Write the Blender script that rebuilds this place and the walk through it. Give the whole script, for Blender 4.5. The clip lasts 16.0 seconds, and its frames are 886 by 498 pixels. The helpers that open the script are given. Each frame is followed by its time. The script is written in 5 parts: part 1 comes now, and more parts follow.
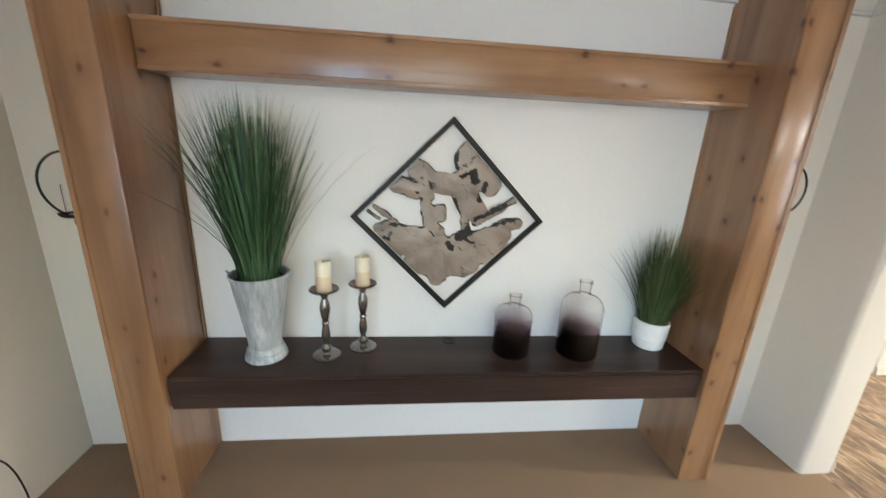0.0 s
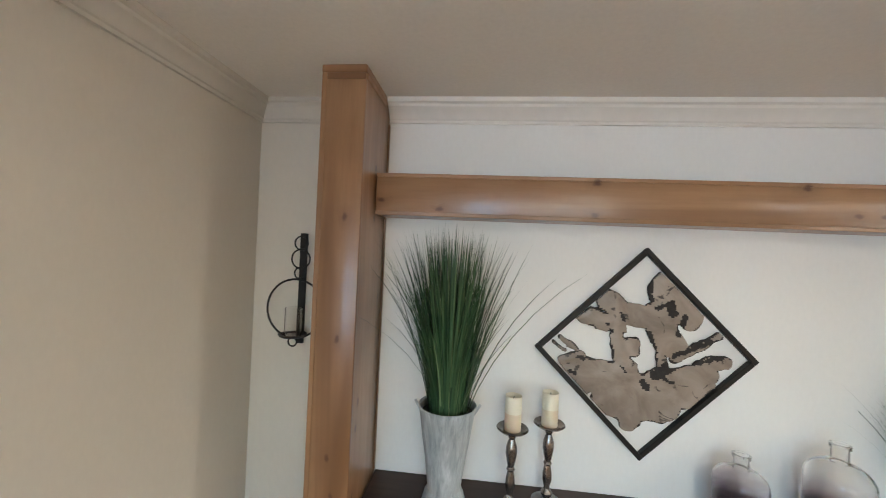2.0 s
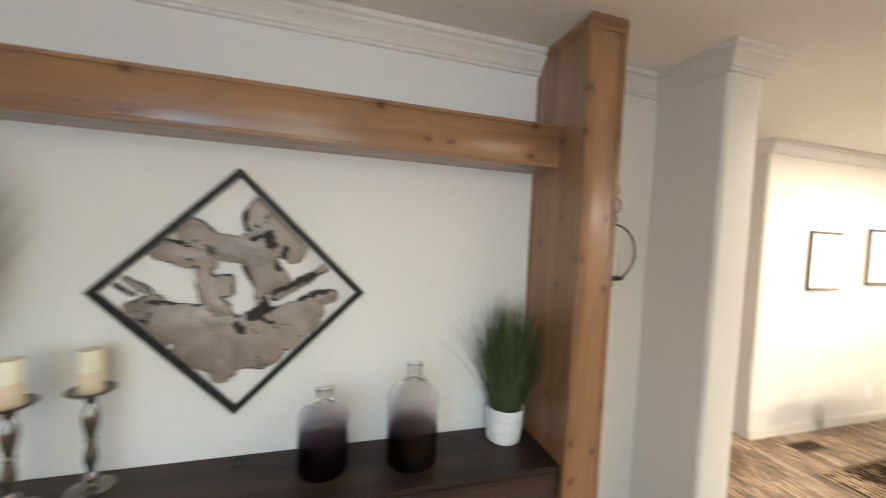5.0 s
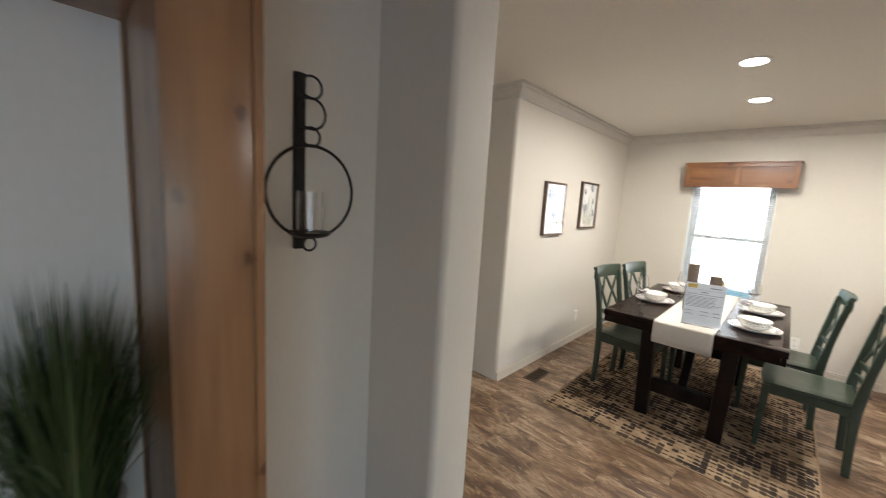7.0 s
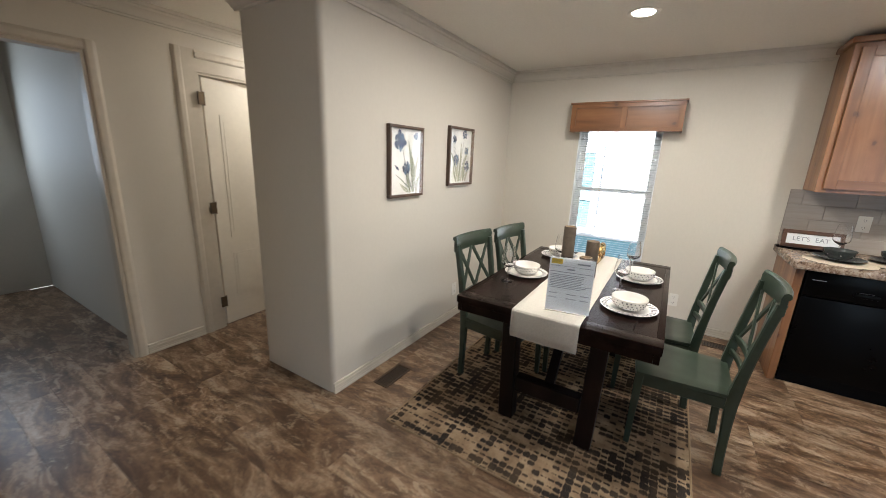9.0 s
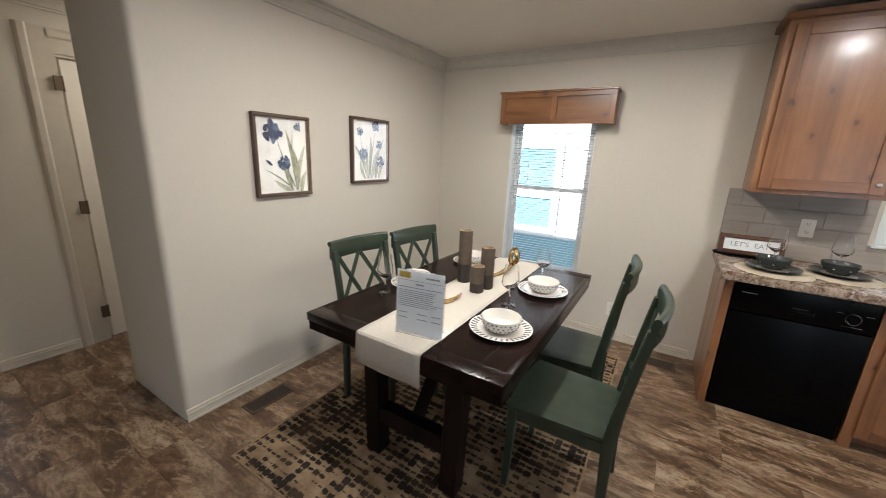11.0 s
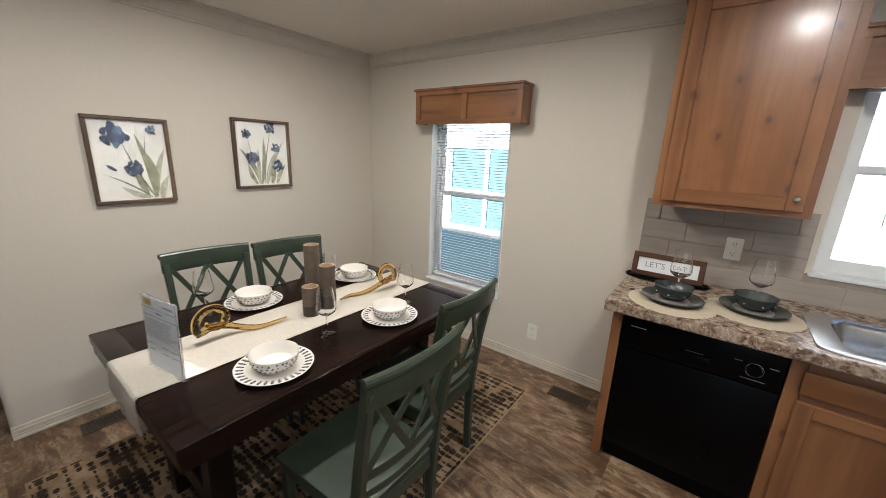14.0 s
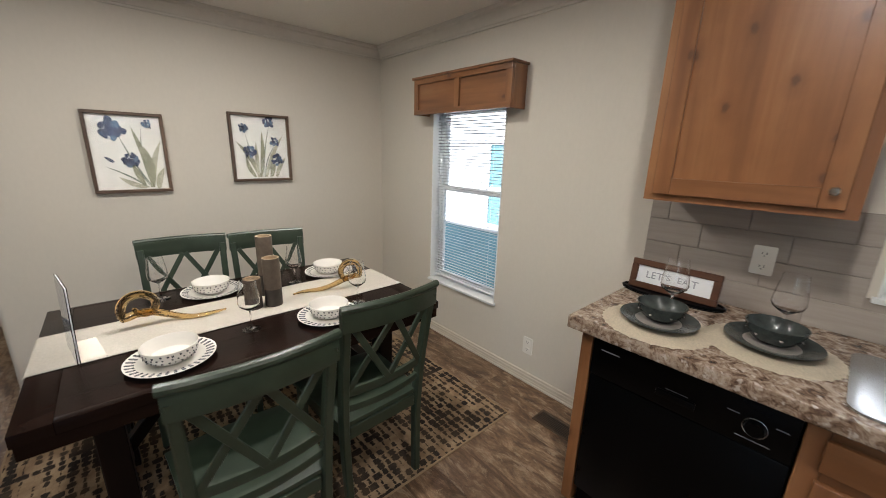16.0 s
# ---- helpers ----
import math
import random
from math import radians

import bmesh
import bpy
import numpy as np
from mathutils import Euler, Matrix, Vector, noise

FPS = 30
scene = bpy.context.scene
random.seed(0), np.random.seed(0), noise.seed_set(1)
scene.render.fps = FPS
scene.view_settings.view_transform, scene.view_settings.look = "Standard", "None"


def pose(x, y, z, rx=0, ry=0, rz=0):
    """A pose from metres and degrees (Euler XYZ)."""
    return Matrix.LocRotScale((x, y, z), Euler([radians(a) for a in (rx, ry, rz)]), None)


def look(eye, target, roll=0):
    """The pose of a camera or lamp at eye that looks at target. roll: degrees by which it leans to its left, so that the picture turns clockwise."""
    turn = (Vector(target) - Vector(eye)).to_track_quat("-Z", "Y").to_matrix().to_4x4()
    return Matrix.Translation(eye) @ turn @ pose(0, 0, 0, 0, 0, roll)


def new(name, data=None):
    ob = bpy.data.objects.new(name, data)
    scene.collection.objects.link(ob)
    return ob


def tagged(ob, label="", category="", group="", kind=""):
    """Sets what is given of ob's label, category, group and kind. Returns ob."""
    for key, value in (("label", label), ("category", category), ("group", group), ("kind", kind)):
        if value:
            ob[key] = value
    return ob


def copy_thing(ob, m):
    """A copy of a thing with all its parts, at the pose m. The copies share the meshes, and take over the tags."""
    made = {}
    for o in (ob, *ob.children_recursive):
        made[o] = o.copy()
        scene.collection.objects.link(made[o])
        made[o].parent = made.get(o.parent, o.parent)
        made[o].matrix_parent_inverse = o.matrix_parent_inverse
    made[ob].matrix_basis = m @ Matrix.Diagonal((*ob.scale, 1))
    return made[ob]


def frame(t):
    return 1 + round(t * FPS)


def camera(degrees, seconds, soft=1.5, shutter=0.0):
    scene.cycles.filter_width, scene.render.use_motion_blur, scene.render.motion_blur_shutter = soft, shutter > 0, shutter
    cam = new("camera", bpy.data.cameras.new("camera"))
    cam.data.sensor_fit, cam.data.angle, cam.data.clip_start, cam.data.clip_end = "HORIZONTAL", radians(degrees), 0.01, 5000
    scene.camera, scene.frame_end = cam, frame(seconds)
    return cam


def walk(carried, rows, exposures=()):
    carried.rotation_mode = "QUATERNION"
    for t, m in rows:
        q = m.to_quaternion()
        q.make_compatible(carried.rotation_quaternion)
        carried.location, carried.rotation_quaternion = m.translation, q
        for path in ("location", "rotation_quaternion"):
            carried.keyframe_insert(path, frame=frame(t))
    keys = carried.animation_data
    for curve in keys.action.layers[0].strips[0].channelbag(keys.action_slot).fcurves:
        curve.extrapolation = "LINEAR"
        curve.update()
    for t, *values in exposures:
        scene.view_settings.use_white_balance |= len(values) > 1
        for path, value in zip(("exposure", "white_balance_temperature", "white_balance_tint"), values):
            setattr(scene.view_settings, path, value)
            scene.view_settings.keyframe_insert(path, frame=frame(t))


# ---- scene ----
cam = camera(100.6, 16.0, soft=0.8, shutter=0.5)

PATH = [
    (0, (0.099, 0.284, 1.625), (0.301, 2.196, 1.076), 2.8),
    (0.5, (-0.124, 0.346, 1.656), (0.076, 2.299, 1.278), 2.8),
    (1, (-0.303, 0.366, 1.695), (-0.163, 2.349, 1.477), 2.6),
    (1.5, (-0.41, 0.342, 1.718), (-0.426, 2.34, 1.64), 2.5),
    (2, (-0.423, 0.317, 1.697), (-0.63, 2.306, 1.7), 2.6),
    (2.5, (-0.388, 0.33, 1.651), (-0.653, 2.312, 1.66), 2.5),
    (3, (-0.292, 0.344, 1.637), (-0.559, 2.326, 1.637), 2.5),
    (3.5, (-0.183, 0.358, 1.59), (-0.433, 2.342, 1.6), 2.5),
    (4, (0.119, 0.356, 1.549), (-0.036, 2.349, 1.58), 2.4),
    (4.5, (0.445, 0.355, 1.533), (0.534, 2.353, 1.549), 2.5),
    (5, (0.644, 0.478, 1.539), (1.216, 2.392, 1.454), 2.7),
    (5.2, (0.771, 0.525, 1.54), (1.501, 2.383, 1.424), 2.7),
    (7.3, (1.5, 0.913, 1.486), (3.033, 2.154, 1.159), 2.4),
    (7.5, (1.577, 0.892, 1.518), (3.163, 2.052, 1.143), 1.6),
    (8, (1.851, 0.836, 1.482), (3.48, 1.914, 1.051), 1.5),
    (8.2, (1.978, 0.895, 1.513), (3.62, 1.939, 1.05), 2.0),
    (10.3, (2.993, 0.691, 1.49), (4.648, 1.695, 0.989), 2.4),
    (10.5, (3.019, 0.602, 1.504), (4.67, 1.61, 0.996), 2.4),
    (11, (3.128, 0.437, 1.51), (4.779, 1.448, 1.01), 2.4),
    (11.5, (3.279, 0.268, 1.494), (4.917, 1.297, 0.987), 2.4),
    (12, (3.377, 0.088, 1.509), (4.994, 1.152, 1.005), 2.5),
    (12.5, (3.443, -0.113, 1.515), (5.022, 1.005, 1.009), 2.2),
    (13, (3.548, -0.228, 1.562), (5.106, 0.918, 1.053), 2.3),
    (13.5, (3.725, -0.245, 1.579), (5.281, 0.903, 1.07), 2.3),
    (14, (3.936, -0.245, 1.577), (5.486, 0.912, 1.068), 2.3),
    (14.5, (4.031, -0.304, 1.554), (5.579, 0.856, 1.045), 2.3),
    (15, (4.084, -0.388, 1.562), (5.627, 0.778, 1.052), 2.3),
    (15.5, (4.239, -0.458, 1.562), (5.709, 0.797, 1.047), 2.0),
    (16, (4.489, -0.547, 1.522), (5.779, 0.893, 1.011), 1.7),
]
walk(cam, [(t, look(eye, target, roll)) for t, eye, target, roll in PATH], [(0, 3.75, 6150, 5), (3.5, 3.5, 6350, 9), (4.0, 3.6, 6150, 7), (4.5, 3.75, 6150, 6), (5.2, 3.35, 6600, 8), (7.3, 2.25, 6000, 9), (8.2, 2.05, 6000, 9), (10.3, 1.75, 6000, 10), (12.5, 1.65, 6000, 10), (16, 1.4, 6050, 10)])

# ---- world, sun, daylight, lamps ----
world = bpy.data.worlds.new("world")
scene.world = world
world.use_nodes = True
wn = world.node_tree
sky = wn.nodes.new("ShaderNodeTexSky")
sky.sky_type, sky.sun_disc = "NISHITA", False
sky.sun_elevation, sky.sun_rotation = radians(42), radians(-70)
wn.links.new(sky.outputs[0], wn.nodes["Background"].inputs[0])
wn.nodes["Background"].inputs[1].default_value = 0.15


def lamp(name, kind, m, energy, colour, size=0.1, size_y=None, spread=180):
    d = bpy.data.lights.new(name, kind)
    d.energy, d.color = energy, colour
    if kind == "SUN":
        d.angle = radians(size)
    if kind == "AREA":
        d.shape, d.size, d.spread = ("RECTANGLE" if size_y else "DISK"), size, radians(spread)
        if size_y:
            d.size_y = size_y
    ob = new(name, d)
    ob.matrix_world = m
    return ob


lamp("sun", "SUN", look((-20, 7, 19), (0, 0, 0)), 5.0, (1.0, 0.95, 0.88), 0.5)
WARM, DAY = (1.0, 0.92, 0.80), (0.76, 0.88, 1.0)
# recessed ceiling lights
DOWNLIGHTS = [(4.26, 1.19), (5.19, 1.21), (5.15, -0.47), (3.9, -1.5), (0.45, -0.9)]
for x, y in DOWNLIGHTS:
    lamp("downlight_lamp", "AREA", pose(x, y, 2.37), 5.8 if x > 2 else 1.2, WARM, 0.12, None, 179)
# sky light in the living-room window openings
lamp("front_window_daylight", "AREA", look((0.4, -4.84, 1.3), (0.7, 2, 1.1)), 1.1, (0.92, 0.97, 1.0), 2.4, 1.4)
lamp("side_window_daylight", "AREA", look((-1.56, -2.6, 1.33), (2, -0.4, 1.2)), 4.6, (0.28, 0.60, 1.0), 1.5, 1.4)
# hall and rooms off it: unseen fill lamps, added without fixtures or window
lamp("bath_ceiling_lamp", "AREA", pose(4.6, 5.1, 2.35), 8, WARM, 0.3)
lamp("hall_ceiling_lamp", "AREA", pose(4.75, 3.6, 2.36), 3.6, WARM, 0.2)
lamp("bedroom_window_daylight", "AREA", look((2.7, 6.3, 1.5), (2.9, 4, 0.8)), 4, DAY, 1.0, 1.2)

# ---- materials ----


class Nodes:
    """A node material with its principled shader and texture coordinates."""

    def __init__(self, name, rough=0.6, metal=0.0, coords="Object"):
        self.m = bpy.data.materials.new(name)
        self.m.use_nodes = True
        self.t = self.m.node_tree
        self.b = self.t.nodes["Principled BSDF"]
        self.b.inputs["Roughness"].default_value = rough
        self.b.inputs["Metallic"].default_value = metal
        self.co = self.t.nodes.new("ShaderNodeTexCoord").outputs[coords]

    def link(self, a, b):
        self.t.links.new(a, b)

    def scaled(self, s, shift=None):
        n = self.t.nodes.new("ShaderNodeMapping")
        n.inputs["Scale"].default_value = s
        self.link(self.co, n.inputs[0])
        if shift is not None:
            self.link(shift, n.inputs["Location"])
        return n.outputs[0]

    def noise(self, scale, detail=4, rough=0.55, at=None, distort=0.0):
        n = self.t.nodes.new("ShaderNodeTexNoise")
        n.inputs["Scale"].default_value = scale
        n.inputs["Detail"].default_value = detail
        n.inputs["Roughness"].default_value = rough
        n.inputs["Distortion"].default_value = distort
        self.link(self.co if at is None else at, n.inputs["Vector"])
        return n.outputs[0]

    def ramp(self, fac, stops):
        n = self.t.nodes.new("ShaderNodeValToRGB")
        e = n.color_ramp.elements
        while len(e) < len(stops):
            e.new(0.5)
        for k, (p, c) in zip(e, stops):
            k.position = p
            k.color = (*c, 1) if len(c) == 3 else c
        self.link(fac, n.inputs[0])
        return n.outputs[0]

    def grey(self, fac, lo, hi):
        if lo > hi:
            return self.ramp(fac, [(hi, (1, 1, 1)), (lo, (0, 0, 0))])
        return self.ramp(fac, [(lo, (0, 0, 0)), (hi, (1, 1, 1))])

    def mix(self, fac, a, b, how="MIX"):
        n = self.t.nodes.new("ShaderNodeMix")
        n.data_type, n.blend_type = "RGBA", how
        for v, s in ((fac, n.inputs["Factor"]), (a, n.inputs["A"]), (b, n.inputs["B"])):
            if isinstance(v, (int, float)):
                s.default_value = v
            elif isinstance(v, tuple):
                s.default_value = (*v, 1)
            else:
                self.link(v, s)
        return n.outputs["Result"]

    def maths(self, op, a, b=0.0, c=0.0):
        n = self.t.nodes.new("ShaderNodeMath")
        n.operation = op
        for v, s in zip((a, b, c), n.inputs):
            if isinstance(v, (int, float)):
                s.default_value = v
            else:
                self.link(v, s)
        return n.outputs[0]

    def colour(self, c):
        if isinstance(c, tuple):
            self.b.inputs["Base Color"].default_value = (*c, 1)
        else:
            self.link(c, self.b.inputs["Base Color"])
        return self

    def rough(self, v):
        self.link(v, self.b.inputs["Roughness"])
        return self

    def bump(self, h, strength=0.2, dist=0.002):
        n = self.t.nodes.new("ShaderNodeBump")
        n.inputs["Strength"].default_value = strength
        n.inputs["Distance"].default_value = dist
        self.link(h, n.inputs["Height"])
        self.link(n.outputs[0], self.b.inputs["Normal"])
        return self


def plain(name, c, rough=0.5, metal=0.0, vary=0.12, scale=30, bump=0.1, dist=0.001):
    """A surface of one colour with two scales of slight variation."""
    k = Nodes(name, rough, metal)
    lo = tuple(v * (1 - vary) for v in c)
    a = k.mix(k.grey(k.noise(scale), 0.3, 0.7), lo, c)
    a = k.mix(k.maths("MULTIPLY", k.grey(k.noise(scale / 12, 3), 0.35, 0.7), vary), a, tuple(v * 0.8 for v in c))
    k.colour(a)
    k.rough(k.maths("MULTIPLY_ADD", k.noise(scale / 3, 3), 0.16, rough - 0.08))
    k.bump(k.noise(scale * 8, 3), bump, dist)
    return k.m


def wood(name, light, mid, dark, axis, rough=0.4, knots=0.0, knot_colour=(0.10, 0.04, 0.02), grain=1.0, random_shift=False):
    """Stained wood with its grain along axis 0, 1 or 2."""
    k = Nodes(name, rough)
    s = [14.0 * grain] * 3
    s[axis] = 1.1 * grain
    shift = None
    if random_shift:
        inf = k.t.nodes.new("ShaderNodeObjectInfo")
        v = k.t.nodes.new("ShaderNodeCombineXYZ")
        for i, f in enumerate((37.0, 91.0, 53.0)):
            k.link(k.maths("MULTIPLY", inf.outputs["Random"], f), v.inputs[i])
        shift = v.outputs[0]
    at = k.scaled(s, shift)
    big = k.noise(0.55, 3, 0.5, at, 0.6)
    fine = k.noise(4.0, 6, 0.65, at, 0.3)
    c = k.ramp(big, [(0.3, dark), (0.48, mid), (0.7, light)])
    c = k.mix(k.maths("MULTIPLY", k.grey(fine, 0.45, 0.75), 0.26), c, dark)
    c = k.mix(k.maths("MULTIPLY", k.grey(k.noise(3.0, 4), 0.45, 0.72), 0.42), c, dark)
    if knots:
        xyz = k.t.nodes.new("ShaderNodeSeparateXYZ")
        k.link(k.mix(0.012, k.co, k.noise(30.0, 3), "ADD"), xyz.inputs[0])
        uv = k.t.nodes.new("ShaderNodeCombineXYZ")
        others = [i for i in range(3) if i != axis]
        across = k.maths("ADD", xyz.outputs[others[0]], xyz.outputs[others[1]])
        k.link(k.maths("MULTIPLY", across, 8.0 * knots), uv.inputs[0])
        k.link(k.maths("MULTIPLY", xyz.outputs[axis], 5.0 * knots), uv.inputs[1])
        v = k.t.nodes.new("ShaderNodeTexVoronoi")
        v.inputs["Scale"].default_value = 1.0
        v.voronoi_dimensions = "2D"
        k.link(uv.outputs[0], v.inputs["Vector"])
        d = v.outputs["Distance"]
        core = k.ramp(d, [(0.04, (1, 1, 1)), (0.10, (0, 0, 0))])
        halo = k.ramp(d, [(0.07, (1, 1, 1)), (0.30, (0, 0, 0))])
        sep = k.t.nodes.new("ShaderNodeSeparateColor")
        k.link(v.outputs["Color"], sep.inputs[0])
        some = k.maths("GREATER_THAN", sep.outputs[0], 0.66)
        c = k.mix(k.maths("MULTIPLY", k.maths("MULTIPLY", halo, some), 0.45), c, dark)
        c = k.mix(k.maths("MULTIPLY", k.maths("MULTIPLY", core, some), 0.9), c, knot_colour)
    k.colour(c)
    k.rough(k.maths("MULTIPLY_ADD", fine, 0.2, rough - 0.1))
    k.bump(fine, 0.12, 0.001)
    return k.m


def glassy(name, tint=(1, 1, 1), rough=0.0, ior=1.45):
    k = Nodes(name, rough)
    k.colour(tint)
    k.b.inputs["Transmission Weight"].default_value = 1.0
    k.b.inputs["IOR"].default_value = ior
    return k.m


def wallboard(name, c):
    """Vinyl-faced wallboard: a faint woven print and orange-peel relief."""
    k = Nodes(name, 0.62)
    dark = tuple(v * 0.975 for v in c)
    weave = k.noise(1.0, 4, 0.6, k.scaled((60, 60, 30)))
    a = k.mix(k.grey(weave, 0.35, 0.65), dark, c)
    a = k.mix(k.maths("MULTIPLY", k.grey(k.noise(0.9, 3), 0.4, 0.8), 0.25), a, tuple(v * 0.9 for v in c))
    k.colour(a)
    k.bump(k.noise(160, 3), 0.12, 0.0008)
    return k.m


M_WALL = wallboard("beige_wallboard", (0.66, 0.61, 0.53))
# niche panel set paler than the walls around it
M_NICHE = wallboard("paler_wallboard", (0.80, 0.79, 0.76))
M_CEIL = plain("ceiling_paint", (0.80, 0.765, 0.70), 0.85, vary=0.05, scale=60, bump=0.35, dist=0.002)
M_CROWN = plain("beige_crown_paint", (0.64, 0.60, 0.53), 0.5, vary=0.05, scale=20)
M_TRIM = plain("white_trim_paint", (0.76, 0.73, 0.67), 0.4, vary=0.05, scale=20)
M_CASE = plain("cream_casing", (0.60, 0.54, 0.45), 0.45, vary=0.08, scale=20)
M_DOOR = plain("door_paint", (0.74, 0.68, 0.58), 0.45, vary=0.05, scale=25, bump=0.2)
M_VINYL = plain("window_vinyl", (0.85, 0.86, 0.86), 0.35, vary=0.03, scale=15)
PINE = ((0.37, 0.208, 0.105), (0.295, 0.155, 0.074), (0.175, 0.084, 0.037))
M_PINE_X = wood("knotty_alder_x", *PINE, 0, 0.33, 1.0)
M_PINE_Z = wood("knotty_alder_z", *PINE, 2, 0.33, 1.0)
CAB = ((0.33, 0.152, 0.062), (0.245, 0.103, 0.039), (0.140, 0.054, 0.019))
M_CAB_Z = wood("cabinet_alder_z", *CAB, 2, 0.38, 0.9)
M_CAB_Y = wood("cabinet_alder_y", *CAB, 1, 0.38, 0.9)
M_ESP = wood("dark_shelf_laminate", (0.066, 0.039, 0.030), (0.045, 0.026, 0.020), (0.025, 0.015, 0.012), 0, 0.36)
M_TABLE = wood("espresso_table_wood", (0.021, 0.010, 0.007), (0.013, 0.0065, 0.005), (0.006, 0.0035, 0.0025), 0, 0.24)
M_TABLEZ = wood("espresso_leg_wood", (0.017, 0.009, 0.007), (0.011, 0.006, 0.005), (0.006, 0.004, 0.003), 2, 0.4)
M_CHAIR = plain("green_chair_paint", (0.041, 0.059, 0.040), 0.33, vary=0.35, scale=14, bump=0.15)
M_IRON = plain("black_iron", (0.018, 0.015, 0.013), 0.5, 0.4, 0.2, 40, 0.3)
M_BLACK = plain("black_enamel", (0.0015, 0.0015, 0.0018), 0.3, vary=0.1, scale=20)
M_CHROME = plain("brushed_steel", (0.62, 0.63, 0.64), 0.22, 1.0, 0.06, 40)
M_NICKEL = plain("nickel", (0.55, 0.50, 0.42), 0.25, 1.0, 0.08, 60)
M_BRONZE = plain("hinge_bronze", (0.16, 0.12, 0.08), 0.45, 0.8, 0.15, 60)
M_GLASS = glassy("clear_glass")
M_PANE = glassy("window_glass", (0.97, 0.99, 1.0), 0.0, 1.1)
M_SLAT = glassy("translucent_blind_vinyl", (0.90, 0.91, 0.91), 0.9, 1.05)
M_SLAT.node_tree.nodes["Principled BSDF"].inputs["Transmission Weight"].default_value = 0.5
M_CERAMIC = plain("white_ceramic", (0.80, 0.77, 0.72), 0.15, vary=0.03, scale=20, bump=0.02)
M_SPOT = plain("grey_glaze", (0.10, 0.10, 0.11), 0.25, vary=0.2, scale=80)
M_OUTLET = plain("outlet_plastic", (0.78, 0.75, 0.69), 0.4, vary=0.03, scale=30)
M_SLOT = plain("outlet_slot", (0.03, 0.03, 0.03), 0.6)
M_PRINT = plain("print_paper", (0.56, 0.55, 0.515), 0.7, vary=0.06, scale=12)
M_PAPER = plain("paper", (0.80, 0.81, 0.82), 0.7, vary=0.03, scale=30)
M_INK = plain("grey_ink", (0.30, 0.31, 0.34), 0.7, vary=0.1)
M_YELLOW = plain("yellow_print", (0.62, 0.42, 0.05), 0.6, vary=0.1)
M_CLAY = plain("brown_stoneware", (0.135, 0.100, 0.072), 0.6, vary=0.3, scale=45, bump=0.4, dist=0.002)
M_CLAY_DK = plain("dark_stoneware", (0.045, 0.033, 0.027), 0.5, vary=0.3, scale=45, bump=0.3)
M_CLAY_IN = plain("tan_stoneware", (0.42, 0.31, 0.20), 0.6, vary=0.2, scale=45)
M_AMBER = glassy("amber_glass", (0.72, 0.50, 0.22), 0.05, 1.45)
M_WAX = plain("ivory_wax", (0.74, 0.62, 0.45), 0.5, vary=0.06, scale=20, bump=0.05)
M_WAX.node_tree.nodes["Principled BSDF"].inputs["Subsurface Weight"].default_value = 0.25
M_WAXTOP = plain("pale_wax", (0.80, 0.75, 0.60), 0.5, vary=0.06, scale=20, bump=0.05)
M_SMOKE = plain("smoked_mercury_glass", (0.30, 0.27, 0.25), 0.12, 0.85, 0.45, 60, 0.2)
M_RUNNER = plain("cream_woven_cotton", (0.66, 0.61, 0.53), 0.9, vary=0.14, scale=120, bump=0.7, dist=0.003)
M_BIND = plain("rug_binding", (0.36, 0.25, 0.15), 0.9, vary=0.2, scale=200, bump=0.6)
M_MATPL = plain("woven_placemat", (0.70, 0.60, 0.45), 0.9, vary=0.25, scale=160, bump=0.9, dist=0.003)
M_SLATE = plain("slate_glaze", (0.060, 0.070, 0.066), 0.22, vary=0.4, scale=50, bump=0.1)
M_SLATE_IN = plain("taupe_glaze", (0.24, 0.22, 0.20), 0.3, vary=0.15, scale=50, bump=0.1)
M_BARK = plain("dark_bark", (0.035, 0.028, 0.024), 0.8, vary=0.4, scale=60, bump=0.6, dist=0.004)
M_FRAMEBR = wood("picture_frame_wood", (0.15, 0.095, 0.062), (0.11, 0.068, 0.046), (0.065, 0.04, 0.028), 2, 0.5)
M_SIGNWD = wood("sign_frame_wood", (0.13, 0.055, 0.025), (0.09, 0.036, 0.017), (0.055, 0.022, 0.011), 1, 0.4)
M_SIDING = plain("blue_siding", (0.24, 0.44, 0.50), 0.6, vary=0.1, scale=8)
M_WHITESIDE = plain("white_siding", (0.80, 0.80, 0.80), 0.6, vary=0.05, scale=8)
# opaque panes next door, with the sky's reflection put into their teal colour
M_NBGLASS = plain("sky_toned_pane", (0.20, 0.38, 0.44), 0.2, vary=0.2, scale=2)
M_SHINGLE = plain("roof_shingle", (0.10, 0.09, 0.09), 0.9, vary=0.3, scale=20, bump=0.5)
M_SOIL = plain("packing_moss", (0.03, 0.028, 0.02), 0.9, vary=0.4, scale=60, bump=0.8)
M_VENT = plain("brown_register", (0.10, 0.066, 0.042), 0.45, 0.3, 0.2, 40)
M_RUBBER = plain("black_rubber", (0.012, 0.012, 0.012), 0.6)


def emitter(name, c, strength):
    k = Nodes(name)
    k.colour((0.8, 0.8, 0.8))
    k.b.inputs["Emission Color"].default_value = (*c, 1)
    k.b.inputs["Emission Strength"].default_value = strength
    return k.m


M_LENS = emitter("lit_lens", (1.0, 0.92, 0.80), 14.0)

